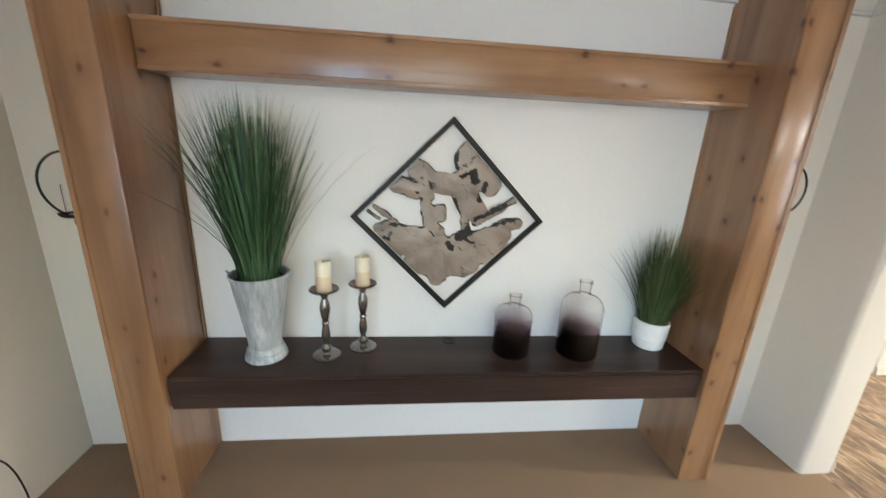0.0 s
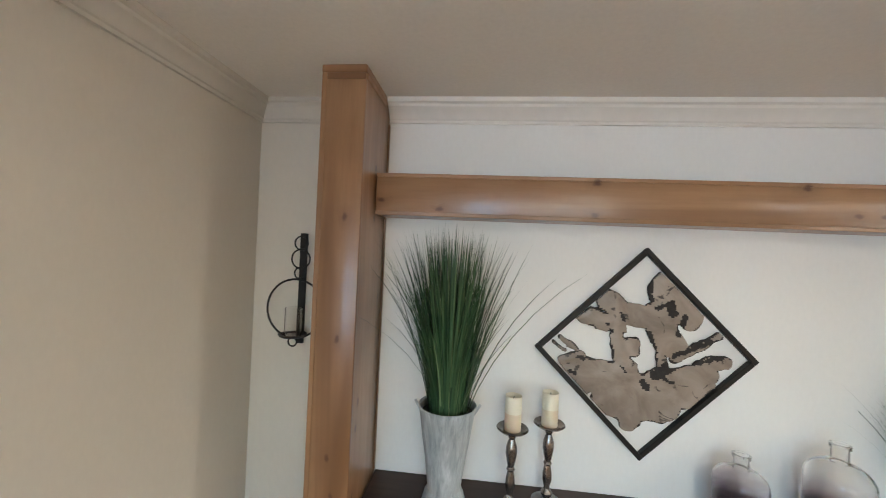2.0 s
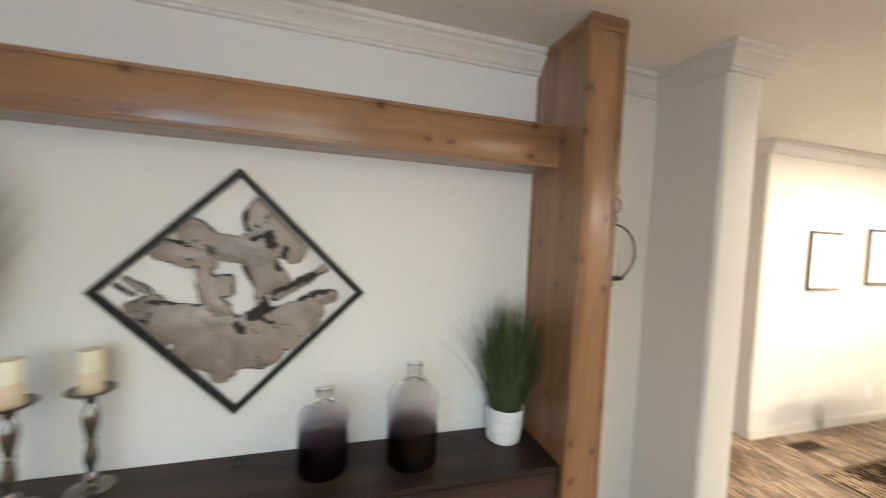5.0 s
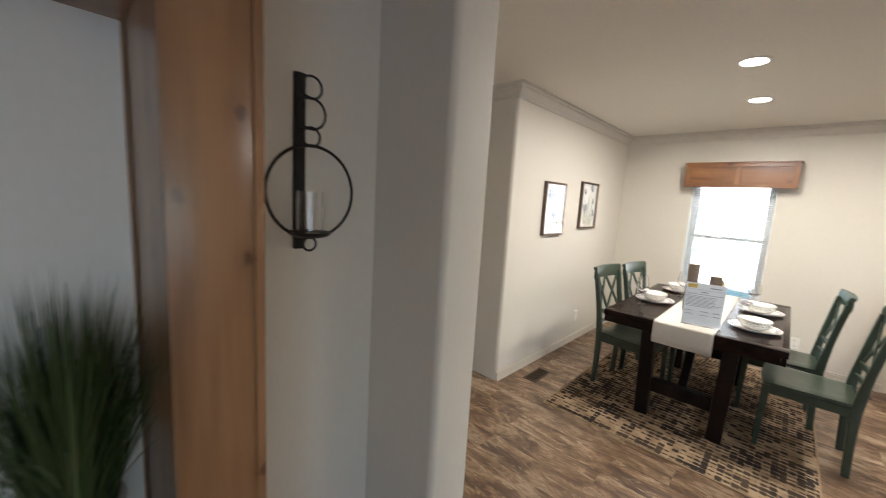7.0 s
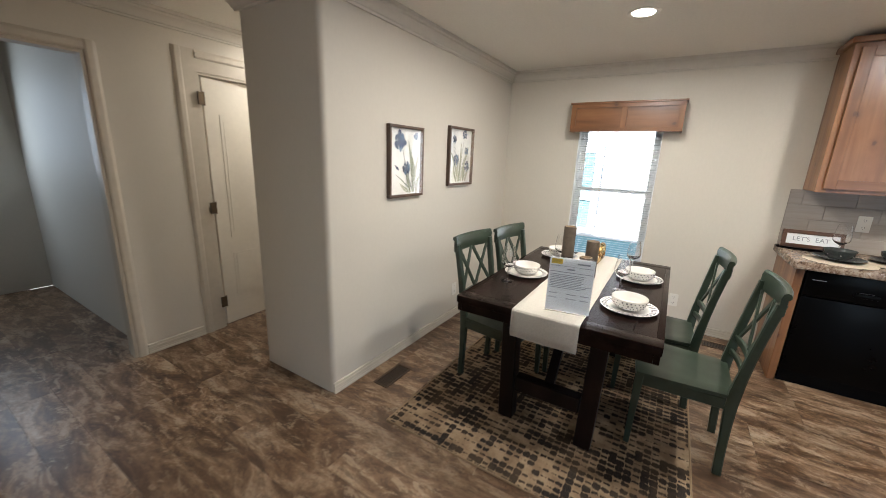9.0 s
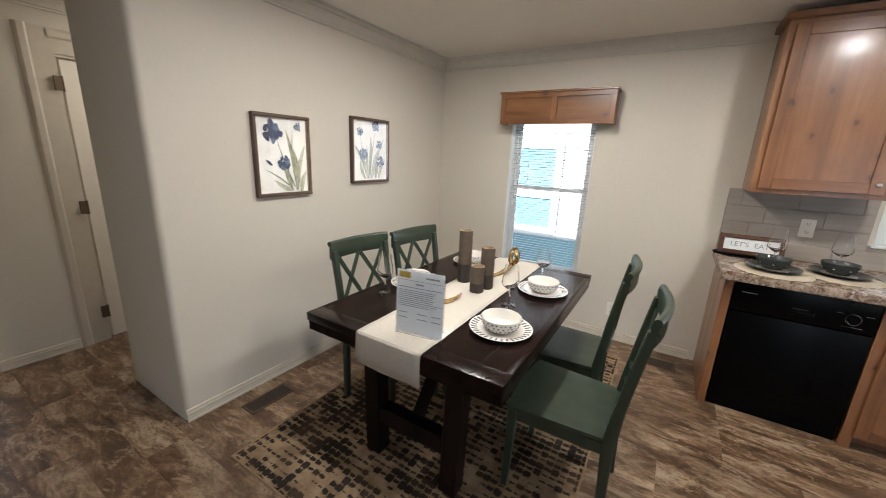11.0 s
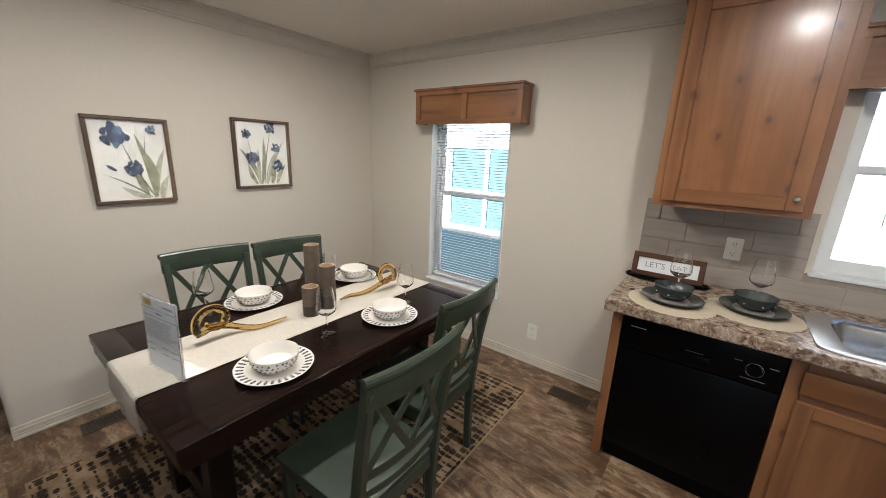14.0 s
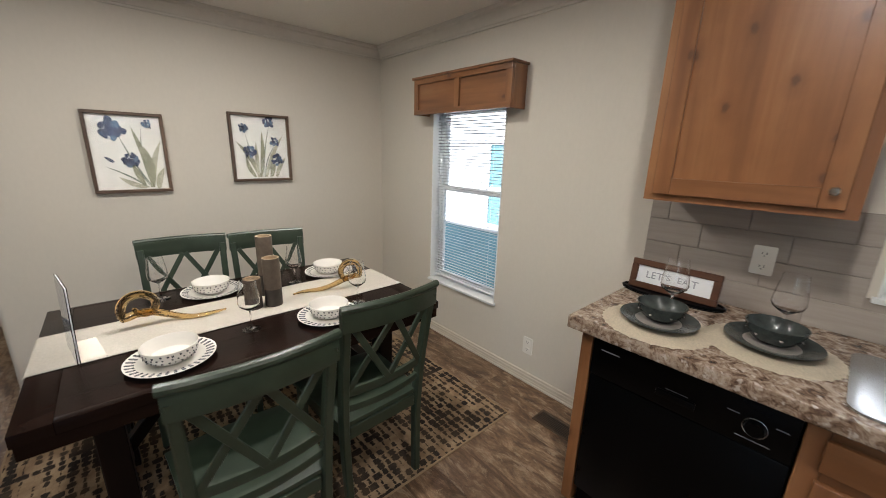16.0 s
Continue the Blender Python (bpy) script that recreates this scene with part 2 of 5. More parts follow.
k = Nodes("tan_carpet", 0.95)
c = k.mix(k.grey(k.noise(260, 4), 0.3, 0.7), (0.20, 0.135, 0.088), (0.37, 0.265, 0.18))
c = k.mix(k.maths("MULTIPLY", k.grey(k.noise(5, 3), 0.4, 0.75), 0.4), c, (0.25, 0.17, 0.11))
k.colour(c).bump(k.noise(420, 2), 0.9, 0.006)
M_CARPET = k.m

k = Nodes("weathered_vinyl_plank", 0.36)
inf = k.t.nodes.new("ShaderNodeObjectInfo")
v = k.t.nodes.new("ShaderNodeCombineXYZ")
for i, f in enumerate((61.0, 23.0, 87.0)):
    k.link(k.maths("MULTIPLY", inf.outputs["Random"], f), v.inputs[i])
at = k.scaled((7.5, 2.6, 7.5), v.outputs[0])
big = k.noise(0.9, 8, 0.72, at, 0.9)
fine = k.noise(10.0, 6, 0.75, at, 0.3)
worn = k.noise(2.2, 8, 0.78, at, 0.6)
c = k.ramp(big, [(0.35, (0.046, 0.025, 0.014)), (0.44, (0.120, 0.065, 0.034)), (0.51, (0.215, 0.128, 0.072)), (0.575, (0.35, 0.240, 0.152)), (0.68, (0.45, 0.355, 0.255))])
c = k.mix(k.maths("MULTIPLY", k.grey(fine, 0.46, 0.64), 0.55), c, (0.056, 0.032, 0.018))
c = k.mix(k.maths("MULTIPLY", k.grey(worn, 0.54, 0.60), 0.65), c, (0.45, 0.350, 0.245))
c = k.mix(k.maths("MULTIPLY", k.grey(worn, 0.46, 0.40), 0.5), c, (0.040, 0.023, 0.014))
c = k.mix(k.maths("MULTIPLY", inf.outputs["Random"], 0.35), c, (0.110, 0.064, 0.037))
k.colour(c)
k.rough(k.maths("MULTIPLY_ADD", fine, 0.25, 0.22))
k.bump(fine, 0.2, 0.001)
M_PLANK = k.m

k = Nodes("distressed_rug_pile", 0.95)
sep = k.t.nodes.new("ShaderNodeSeparateXYZ")
warp = k.mix(0.016, k.co, k.noise(55, 5, 0.7), "ADD")
k.link(warp, sep.inputs[0])
cell = k.t.nodes.new("ShaderNodeCombineXYZ")
sx = k.maths("MULTIPLY", sep.outputs[0], 23.0)
sy = k.maths("MULTIPLY", sep.outputs[1], 26.0)
k.link(k.maths("FLOOR", sx), cell.inputs[0])
k.link(k.maths("FLOOR", sy), cell.inputs[1])
wnz = k.t.nodes.new("ShaderNodeTexWhiteNoise")
k.link(cell.outputs[0], wnz.inputs["Vector"])
off_row = k.maths("ABSOLUTE", k.maths("MULTIPLY_ADD", k.maths("FRACT", sx), 2.0, -1.0))
off_cross = k.maths("ABSOLUTE", k.maths("MULTIPLY_ADD", k.maths("FRACT", sy), 2.0, -1.0))
patch = k.noise(1.0, 4, 0.6, k.scaled((3.4, 2.6, 1)))
bands = k.noise(1.0, 3, 0.6, k.scaled((14, 0.9, 1)))
val = k.maths("ADD", k.maths("MULTIPLY", wnz.outputs["Value"], 0.62), k.maths("ADD", k.maths("MULTIPLY", patch, 1.1), k.maths("MULTIPLY", bands, 0.9)))
val = k.maths("ADD", val, k.maths("MULTIPLY_ADD", k.noise(70, 3), 0.5, -0.25))
wide = k.maths("MULTIPLY_ADD", val, 1.7, -1.60)
wide = k.maths("SUBTRACT", wide, k.maths("MULTIPLY", k.grey(off_cross, 0.72, 0.9), 0.45))
dash = k.grey(k.maths("SUBTRACT", wide, off_row), -0.16, 0.16)
ground_c = k.mix(k.grey(k.noise(9.0, 5), 0.38, 0.62), (0.46, 0.335, 0.215), (0.27, 0.180, 0.110))
ground_c = k.mix(k.maths("MULTIPLY", k.grey(wnz.outputs["Value"], 0.5, 0.8), 0.45), ground_c, (0.22, 0.150, 0.092))
ink = k.mix(k.grey(k.noise(5.0, 3), 0.42, 0.60), (0.020, 0.019, 0.020), (0.075, 0.054, 0.038))
c = k.mix(dash, ground_c, ink)
c = k.mix(k.maths("MULTIPLY", k.grey(k.noise(240, 3), 0.35, 0.7), 0.3), c, (0.18, 0.135, 0.10))
k.colour(c).bump(k.maths("ADD", dash, k.noise(380, 2)), 0.8, 0.004)
M_RUG = k.m

k = Nodes("granite_laminate", 0.25)
a = k.noise(26, 6, 0.7, distort=0.8)
b = k.noise(70, 4, 0.7)
c = k.ramp(a, [(0.36, (0.060, 0.036, 0.026)), (0.45, (0.19, 0.125, 0.085)), (0.55, (0.35, 0.27, 0.205)), (0.68, (0.44, 0.37, 0.31))])
c = k.mix(k.maths("MULTIPLY", k.grey(b, 0.55, 0.66), 0.75), c, (0.12, 0.075, 0.055))
c = k.mix(k.maths("MULTIPLY", k.grey(k.noise(45, 3), 0.6, 0.68), 0.6), c, (0.62, 0.55, 0.49))
k.colour(c)
M_COUNTER = k.m

k = Nodes("greige_plank_tile", 0.35)
at = k.scaled((30, 3, 30))
c = k.ramp(k.noise(1.0, 5, 0.6, at), [(0.3, (0.33, 0.285, 0.245)), (0.7, (0.43, 0.375, 0.33))])
inf = k.t.nodes.new("ShaderNodeObjectInfo")
c = k.mix(k.maths("MULTIPLY", inf.outputs["Random"], 0.25), c, (0.32, 0.28, 0.245))
k.colour(c).bump(k.noise(1.0, 4, 0.6, at), 0.08, 0.001)
M_TILE = k.m
M_GROUT = plain("tile_grout", (0.35, 0.305, 0.265), 0.9)

k = Nodes("grey_driftwood", 0.34)
at = k.scaled((5, 5, 8))
a = k.noise(1.0, 5, 0.55, at, 0.8)
c = k.ramp(a, [(0.3, (0.18, 0.138, 0.108)), (0.5, (0.28, 0.225, 0.182)), (0.7, (0.37, 0.305, 0.255))])
c = k.mix(k.maths("MULTIPLY", k.ramp(k.noise(13, 4, distort=1.5), [(0.62, (0, 0, 0)), (0.67, (1, 1, 1))]), 0.9), c, (0.035, 0.028, 0.024))
k.colour(c).bump(a, 0.4, 0.004)
M_DRIFT = k.m

k = Nodes("whitewashed_zinc", 0.5, 0.15)
a = k.noise(1.0, 5, 0.65, k.scaled((34, 34, 5)), 0.4)
c = k.ramp(a, [(0.32, (0.25, 0.28, 0.295)), (0.55, (0.43, 0.465, 0.48)), (0.72, (0.60, 0.63, 0.64))])
k.colour(c).bump(a, 0.3, 0.002)
M_ZINC = k.m

k = Nodes("ombre_purple_glass", 0.02)
sep = k.t.nodes.new("ShaderNodeSeparateXYZ")
k.link(k.co, sep.inputs[0])
c = k.ramp(sep.outputs[2], [(0.05, (0.10, 0.08, 0.115)), (0.11, (0.26, 0.22, 0.28)), (0.16, (0.76, 0.72, 0.77)), (0.22, (0.98, 0.98, 0.98))])
k.colour(c)
k.b.inputs["Transmission Weight"].default_value = 1.0
k.b.inputs["IOR"].default_value = 1.14
k.b.inputs["Coat Weight"].default_value = 0.6
k.b.inputs["Coat Roughness"].default_value = 0.03
M_OMBRE = k.m

k = Nodes("artificial_grass", 0.5)
geo = k.t.nodes.new("ShaderNodeNewGeometry")
c = k.ramp(geo.outputs["Random Per Island"], [(0.0, (0.012, 0.038, 0.016)), (0.45, (0.026, 0.078, 0.030)), (0.82, (0.060, 0.130, 0.052)), (1.0, (0.17, 0.23, 0.11))])
k.colour(c)
M_GRASS = k.m
k = Nodes("olive_grass", 0.5)
geo = k.t.nodes.new("ShaderNodeNewGeometry")
c = k.ramp(geo.outputs["Random Per Island"], [(0.0, (0.030, 0.055, 0.016)), (0.5, (0.060, 0.095, 0.030)), (1.0, (0.12, 0.15, 0.06))])
k.colour(c)
M_GRASS2 = k.m

k = Nodes("ground_gravel", 0.9)
k.colour(k.mix(k.grey(k.noise(40, 4), 0.3, 0.7), (0.16, 0.15, 0.13), (0.34, 0.32, 0.29))).bump(k.noise(90), 0.6, 0.02)
M_GROUND = k.m


def watercolour(name, a, b):
    k = Nodes(name, 0.7)
    k.colour(k.mix(k.grey(k.noise(28, 4, distort=0.8), 0.3, 0.7), a, b))
    return k.m


M_PETAL = watercolour("indigo_wash", (0.009, 0.015, 0.035), (0.040, 0.060, 0.125))
M_PETAL2 = watercolour("blue_wash", (0.026, 0.052, 0.095), (0.11, 0.165, 0.24))
M_LEAF = watercolour("sage_wash", (0.115, 0.12, 0.078), (0.26, 0.26, 0.18))
M_LEAF2 = watercolour("pale_sage_wash", (0.20, 0.20, 0.145), (0.36, 0.35, 0.27))
M_STEM = watercolour("grey_green_wash", (0.05, 0.065, 0.06), (0.18, 0.20, 0.16))

for m, v in ((M_TABLE, 0.13), (M_TABLEZ, 0.15), (M_BLACK, 0.10), (M_ESP, 0.25), (M_RUG, 0.0), (M_CARPET, 0.0)):
    m.node_tree.nodes["Principled BSDF"].inputs["Specular IOR Level"].default_value = v
for m in (M_PINE_X, M_PINE_Z, M_CAB_Z, M_CAB_Y):
    b = m.node_tree.nodes["Principled BSDF"]
    b.inputs["Coat Weight"].default_value, b.inputs["Coat Roughness"].default_value = 0.45, 0.19

# ---- mesh helpers ----


def finish(name, bm, material, smooth=35):
    me = bpy.data.meshes.new(name)
    bmesh.ops.recalc_face_normals(bm, faces=bm.faces)
    bm.to_mesh(me)
    bm.free()
    for m in material if isinstance(material, (list, tuple)) else [material]:
        me.materials.append(m)
    if smooth:
        me.shade_smooth()
        me.set_sharp_from_angle(angle=radians(smooth))
    return me


def part(name, bm, material, parent, label="", m=None, smooth=35):
    """One mesh under a thing or a part."""
    ob = new(name, bm if isinstance(bm, bpy.types.Mesh) else finish(name, bm, material, smooth))
    ob.parent = parent
    if m is not None:
        ob.matrix_basis = m
    if label:
        ob["label"] = label
    return ob


def thing(name, label, category, m=None, group=""):
    ob = new(name)
    ob.empty_display_size = 0.1
    if m is not None:
        ob.matrix_basis = m
    return tagged(ob, label, category, group)


def structure(name, bm, material, label="", smooth=35):
    return tagged(new(name, finish(name, bm, material, smooth)), label, "", "", "structure")


def box(x0, x1, y0, y1, z0, z1, bevel=0.0, seg=1, bm=None):
    one = bmesh.new()
    bmesh.ops.create_cube(one, size=1.0)
    for v in one.verts:
        v.co = Vector((x0 + (v.co.x + 0.5) * (x1 - x0), y0 + (v.co.y + 0.5) * (y1 - y0), z0 + (v.co.z + 0.5) * (z1 - z0)))
    if bevel:
        bmesh.ops.bevel(one, geom=one.edges[:], offset=bevel, segments=seg, profile=0.5, affect="EDGES")
    if bm is None:
        return one
    join(bm, one)
    return bm


def join(bm, other, m=None):
    if m is not None:
        bmesh.ops.transform(other, matrix=m, verts=other.verts)
    me = bpy.data.meshes.new("tmp")
    other.to_mesh(me)
    other.free()
    bm.from_mesh(me)
    bpy.data.meshes.remove(me)
    return bm


def beam(p, q, w, h, up=(0, 0, 1), bevel=0.003):
    """A squared bar from p to q, w wide and h along up."""
    p, q = Vector(p), Vector(q)
    a = (q - p).normalized()
    s = a.cross(Vector(up)).normalized()
    u = s.cross(a)
    one = box(-w / 2, w / 2, 0, (q - p).length, -h / 2, h / 2, bevel)
    m = Matrix((s, a, u)).transposed().to_4x4()
    m.translation = p
    bmesh.ops.transform(one, matrix=m, verts=one.verts)
    return one


def lathe(profile, seg=32, cap=False):
    """Turned about z: profile of (radius, height)."""
    bm = bmesh.new()
    rings = []
    for r, z in profile:
        rings.append([bm.verts.new((r * math.cos(2 * math.pi * i / seg), r * math.sin(2 * math.pi * i / seg), z)) for i in range(seg)] if r > 1e-5 else [bm.verts.new((0, 0, z))])
    for a, b in zip(rings, rings[1:]):
        for i in range(seg):
            j = (i + 1) % seg
            f = [a[i % len(a)], a[j % len(a)], b[j % len(b)], b[i % len(b)]]
            f = list(dict.fromkeys(f))
            if len(f) > 2:
                bm.faces.new(f)
    if cap:
        for r in (rings[0], rings[-1]):
            if len(r) > 2:
                bm.faces.new(r)
    return bm


def tube(points, radius, seg=8, closed=False):
    """A round rod along points; radius may be a function of 0..1."""
    bm = bmesh.new()
    pts = [Vector(p) for p in points]
    n = len(pts)
    rings = []
    last = None
    for i, p in enumerate(pts):
        a = pts[(i + 1) % n] if closed or i < n - 1 else p
        b = pts[i - 1] if closed or i else p
        d = (a - b).normalized()
        ref = last if last is not None else (Vector((0, 0, 1)) if abs(d.z) < 0.9 else Vector((1, 0, 0)))
        s = (ref - d * ref.dot(d)).normalized()
        last = s
        t = d.cross(s)
        r = radius(i / max(1, n - 1)) if callable(radius) else radius
        rings.append([bm.verts.new(p + (s * math.cos(2 * math.pi * k / seg) + t * math.sin(2 * math.pi * k / seg)) * r) for k in range(seg)])
    for i in range(n if closed else n - 1):
        a, b = rings[i], rings[(i + 1) % n]
        for k in range(seg):
            bm.faces.new((a[k], a[(k + 1) % seg], b[(k + 1) % seg], b[k]))
    if not closed:
        bm.faces.new(rings[0])
        bm.faces.new(rings[-1])
    return bm


def ring(r, thick, axis="y", seg=40, flat=1.0):
    """A hoop about an axis."""
    pts = []
    for i in range(seg):
        a = 2 * math.pi * i / seg
        c, s = r * math.cos(a), r * math.sin(a)
        pts.append({"y": (c, 0, s), "z": (c, s, 0), "x": (0, c, s)}[axis])
    return tube(pts, thick, 8, True)


def prism(poly, d0, d1, plane="xz"):
    """A polygon, pushed from depth d0 to d1."""
    bm = bmesh.new()

    def at(u, v, d):
        return {"xz": (u, d, v), "xy": (u, v, d), "yz": (d, u, v)}[plane]

    a = [bm.verts.new(at(u, v, d0)) for u, v in poly]
    b = [bm.verts.new(at(u, v, d1)) for u, v in poly]
    bm.faces.new(a)
    bm.faces.new(b[::-1])
    for i in range(len(poly)):
        j = (i + 1) % len(poly)
        bm.faces.new((a[i], b[i], b[j], a[j]))
    return bm


def rounded(w, h, r, seg=6):
    """Outline of a rounded rectangle about 0, 0."""
    out = []
    for cx, cy, a0 in ((w / 2 - r, h / 2 - r, 0), (-w / 2 + r, h / 2 - r, 90), (-w / 2 + r, -h / 2 + r, 180), (w / 2 - r, -h / 2 + r, 270)):
        for i in range(seg + 1):
            a = radians(a0 + 90 * i / seg)
            out.append((cx + r * math.cos(a), cy + r * math.sin(a)))
    return out


def block_with_bullnose(x0, x1, y0, y1, z0, z1, corners, r=0.03):
    """A wall block whose upright edges at the given corners are rounded."""
    bm = box(x0, x1, y0, y1, z0, z1)
    es = [e for e in bm.edges if abs(e.verts[0].co.z - e.verts[1].co.z) > 0.1 and any(abs(e.verts[0].co.x - cx) < 1e-4 and abs(e.verts[0].co.y - cy) < 1e-4 for cx, cy in corners)]
    bmesh.ops.bevel(bm, geom=es, offset=r, segments=6, profile=0.5, affect="EDGES")
    return bm


def holed_wall(axis, at0, at1, u0, u1, z0, z1, holes):
    """A wall slab with openings right through it. axis 'x': faces x, runs along y."""
    us = sorted({u0, u1, *[h[0] for h in holes], *[h[1] for h in holes]})
    zs = sorted({z0, z1, *[h[2] for h in holes], *[h[3] for h in holes]})
    bm = bmesh.new()
    vs = {}

    def vert(i, j, s):
        key = (i, j, s)
        if key not in vs:
            d = at1 if s else at0
            vs[key] = bm.verts.new((d, us[i], zs[j]) if axis == "x" else (us[i], d, zs[j]))
        return vs[key]

    def solid(i, j):
        if not (0 <= i < len(us) - 1 and 0 <= j < len(zs) - 1):
            return False
        u, z = (us[i] + us[i + 1]) / 2, (zs[j] + zs[j + 1]) / 2
        return not any(h[0] < u < h[1] and h[2] < z < h[3] for h in holes)

    for i in range(len(us) - 1):
        for j in range(len(zs) - 1):
            if not solid(i, j):
                continue
            for s in (0, 1):
                bm.faces.new([vert(i, j, s), vert(i + 1, j, s), vert(i + 1, j + 1, s), vert(i, j + 1, s)])
            for di, dj, (a, b) in ((-1, 0, ((i, j), (i, j + 1))), (1, 0, ((i + 1, j), (i + 1, j + 1))), (0, -1, ((i, j), (i + 1, j))), (0, 1, ((i, j + 1), (i + 1, j + 1)))):
                if not solid(i + di, j + dj):
                    bm.faces.new([vert(*a, 0), vert(*b, 0), vert(*b, 1), vert(*a, 1)])
    return bm


def moulding(p, q, out, profile, e0=0, e1=0):
    """A profile of (out, z) carried from p to q (x, y); out is the direction off the wall."""
    bm = bmesh.new()
    way = (Vector(q) - Vector(p)).normalized()
    a = [bm.verts.new((p[0] + (out[0] + way.x * e0) * d, p[1] + (out[1] + way.y * e0) * d, z)) for d, z in profile]
    b = [bm.verts.new((q[0] + (out[0] - way.x * e1) * d, q[1] + (out[1] - way.y * e1) * d, z)) for d, z in profile]
    n = len(profile)
    for i in range(n):
        j = (i + 1) % n
        bm.faces.new((a[i], a[j], b[j], b[i]))
    bm.faces.new(a)
    bm.faces.new(b[::-1])
    return bm


def writing(text, size, m, material, parent, name="lettering"):
    cu = bpy.data.curves.new("letters", "FONT")
    cu.body, cu.size, cu.align_x, cu.align_y, cu.extrude = text, size, "CENTER", "CENTER", 0.0006
    tmp = new("letters", cu)
    me = bpy.data.meshes.new_from_object(tmp.evaluated_get(bpy.context.evaluated_depsgraph_get()))
    bpy.data.objects.remove(tmp)
    me.materials.clear()
    me.materials.append(material)
    return part(name, me, material, parent, m=m)

# ---- the large structure ----
H = 2.385
NY, FY = 2.04, 1.67            # back of the niche, front of its flanking walls
PX, PY = 3.885, 2.53           # corner of the picture wall
EX = 6.43                      # window wall
HY = 4.0                       # back wall of the hall
LX = -1.535                    # left wall of the living room

ground = structure("ground", box(-60, 60, -60, 60, -0.75, -0.65), M_GROUND, "grey gravel ground round the house")
carpet = structure("floor_carpet", box(-1.6, 2.36, -4.9, 2.06, -0.12, 0.0), M_CARPET, "tan cut-pile carpet of the living room")
floor = structure("floor_vinyl", box(2.36, 6.5, -4.8, 6.4, -0.12, -0.004), M_SLOT, "weathered brown plank vinyl floor")
structure("floor_back_rooms", box(-1.6, 2.36, 2.06, 6.4, -0.12, -0.004), M_CARPET, "tan carpet of the back rooms")
ceiling = structure("ceiling", box(-1.7, 6.6, -4.95, 6.5, H, H + 0.12), M_CEIL, "cream textured ceiling")

structure("wall_niche", box(LX, 2.3, NY, NY + 0.1, 0, H), M_WALL, "beige wallboard behind the niche")
structure("wall_stub", block_with_bullnose(2.235, 2.437, FY, HY, 0, H, [(2.235, FY), (2.437, FY)], 0.024), M_WALL, "beige wall end with rounded corners")
structure("wall_picture", block_with_bullnose(PX, EX, PY, 3.23, 0, H, [(PX, PY), (PX, 3.23)]), M_WALL, "beige wall with a rounded corner and two pictures")
structure("wall_hall", holed_wall("y", HY, HY + 0.1, 2.335, EX, 0, H, [(2.62, 3.37, -0.01, 2.04), (3.985, 4.745, -0.01, 2.04)]), M_WALL, "beige hall wall with two doorways")
DW = (1.049, 1.775, 0.469, 1.87)   # dining window: y0, y1, z0, z1
KW = (-1.57, -0.66, 1.070, 1.98)  # kitchen window
structure("wall_window", holed_wall("x", EX, EX + 0.14, -4.8, 6.4, 0, H, [DW, KW]), M_WALL, "beige wall with the dining and kitchen windows")
structure("wall_south", holed_wall("y", -4.94, -4.8, LX, 6.57, 0, H, [(-0.9, 1.7, 0.5, 2.1)]), M_WALL, "beige wall with a wide front window")
structure("wall_west", holed_wall("x", LX - 0.14, LX, -4.94, 6.5, 0, H, [(-3.4, -1.8, 0.6, 2.05)]), M_WALL, "long beige wallboard wall beside the niche")
structure("wall_north", box(LX, 6.57, 6.4, 6.5, 0, H), M_WALL, "beige wall of the back rooms")
structure("wall_bath", box(3.45, 3.55, HY + 0.1, 6.4, 0, H), M_WALL, "beige wall between the back rooms")
structure("wall_niche_panel", box(-0.878, 1.541, NY - 0.006, NY, 0, H), M_NICHE, "paler wallboard panel inside the niche")

CROWN = [(0, 2.285), (0.014, 2.285), (0.016, 2.297), (0.024, 2.301), (0.03, 2.317), (0.046, 2.337), (0.058, 2.347), (0.06, 2.359), (0.074, 2.365), (0.076, 2.385), (0, 2.385)]


def crown(p, q, out, e0=0, e1=0):
    """e0, e1: -1 mitred round an outer corner, 1 into an inner corner."""
    structure("trim_crown", moulding(p, q, out, CROWN, e0, e1), M_TRIM if e0 == e1 == 0 else M_CROWN, "white stepped crown moulding", 20)


crown((-0.88, NY - 0.006), (1.543, NY - 0.006), (0, -1))
crown((LX, NY), (-1.055, NY), (0, -1), 1, 0)
crown((1.69, NY), (2.235, NY), (0, -1), 0, 1)
crown((LX, -4.8), (LX, NY), (1, 0), 1, 1)
crown((2.235, FY), (2.235, NY), (-1, 0), -1, 1)
crown((2.235, FY), (2.437, FY), (0, -1), -1, -1)
crown((2.437, FY), (2.437, HY), (1, 0), -1, 1)
crown((PX, PY), (EX, PY), (0, -1), -1, 1)
crown((PX, PY), (PX, 3.23), (-1, 0), -1, -1)
crown((2.437, HY), (EX, HY), (0, -1), 1, 1)
crown((EX, -4.8), (EX, PY), (-1, 0), 1, 1)

BASE = [(0, 0), (0.016, 0), (0.016, 0.012), (0.012, 0.016), (0.012, 0.028), (0.010, 0.031), (0.012, 0.034), (0.012, 0.052), (0.009, 0.055), (0.010, 0.058), (0.008, 0.070), (0, 0.074)]


def baseboard(p, q, out):
    structure("baseboard", moulding(p, q, out, BASE), M_CASE, "cream ribbed baseboard", 20)


baseboard((PX, PY), (EX, PY), (0, -1))
baseboard((EX, 0.135), (EX, PY), (-1, 0))
baseboard((3.43, HY), (3.83, HY), (0, -1))
baseboard((4.9, HY), (EX, HY), (0, -1))
baseboard((2.437, FY + 0.004), (2.437, HY), (1, 0))

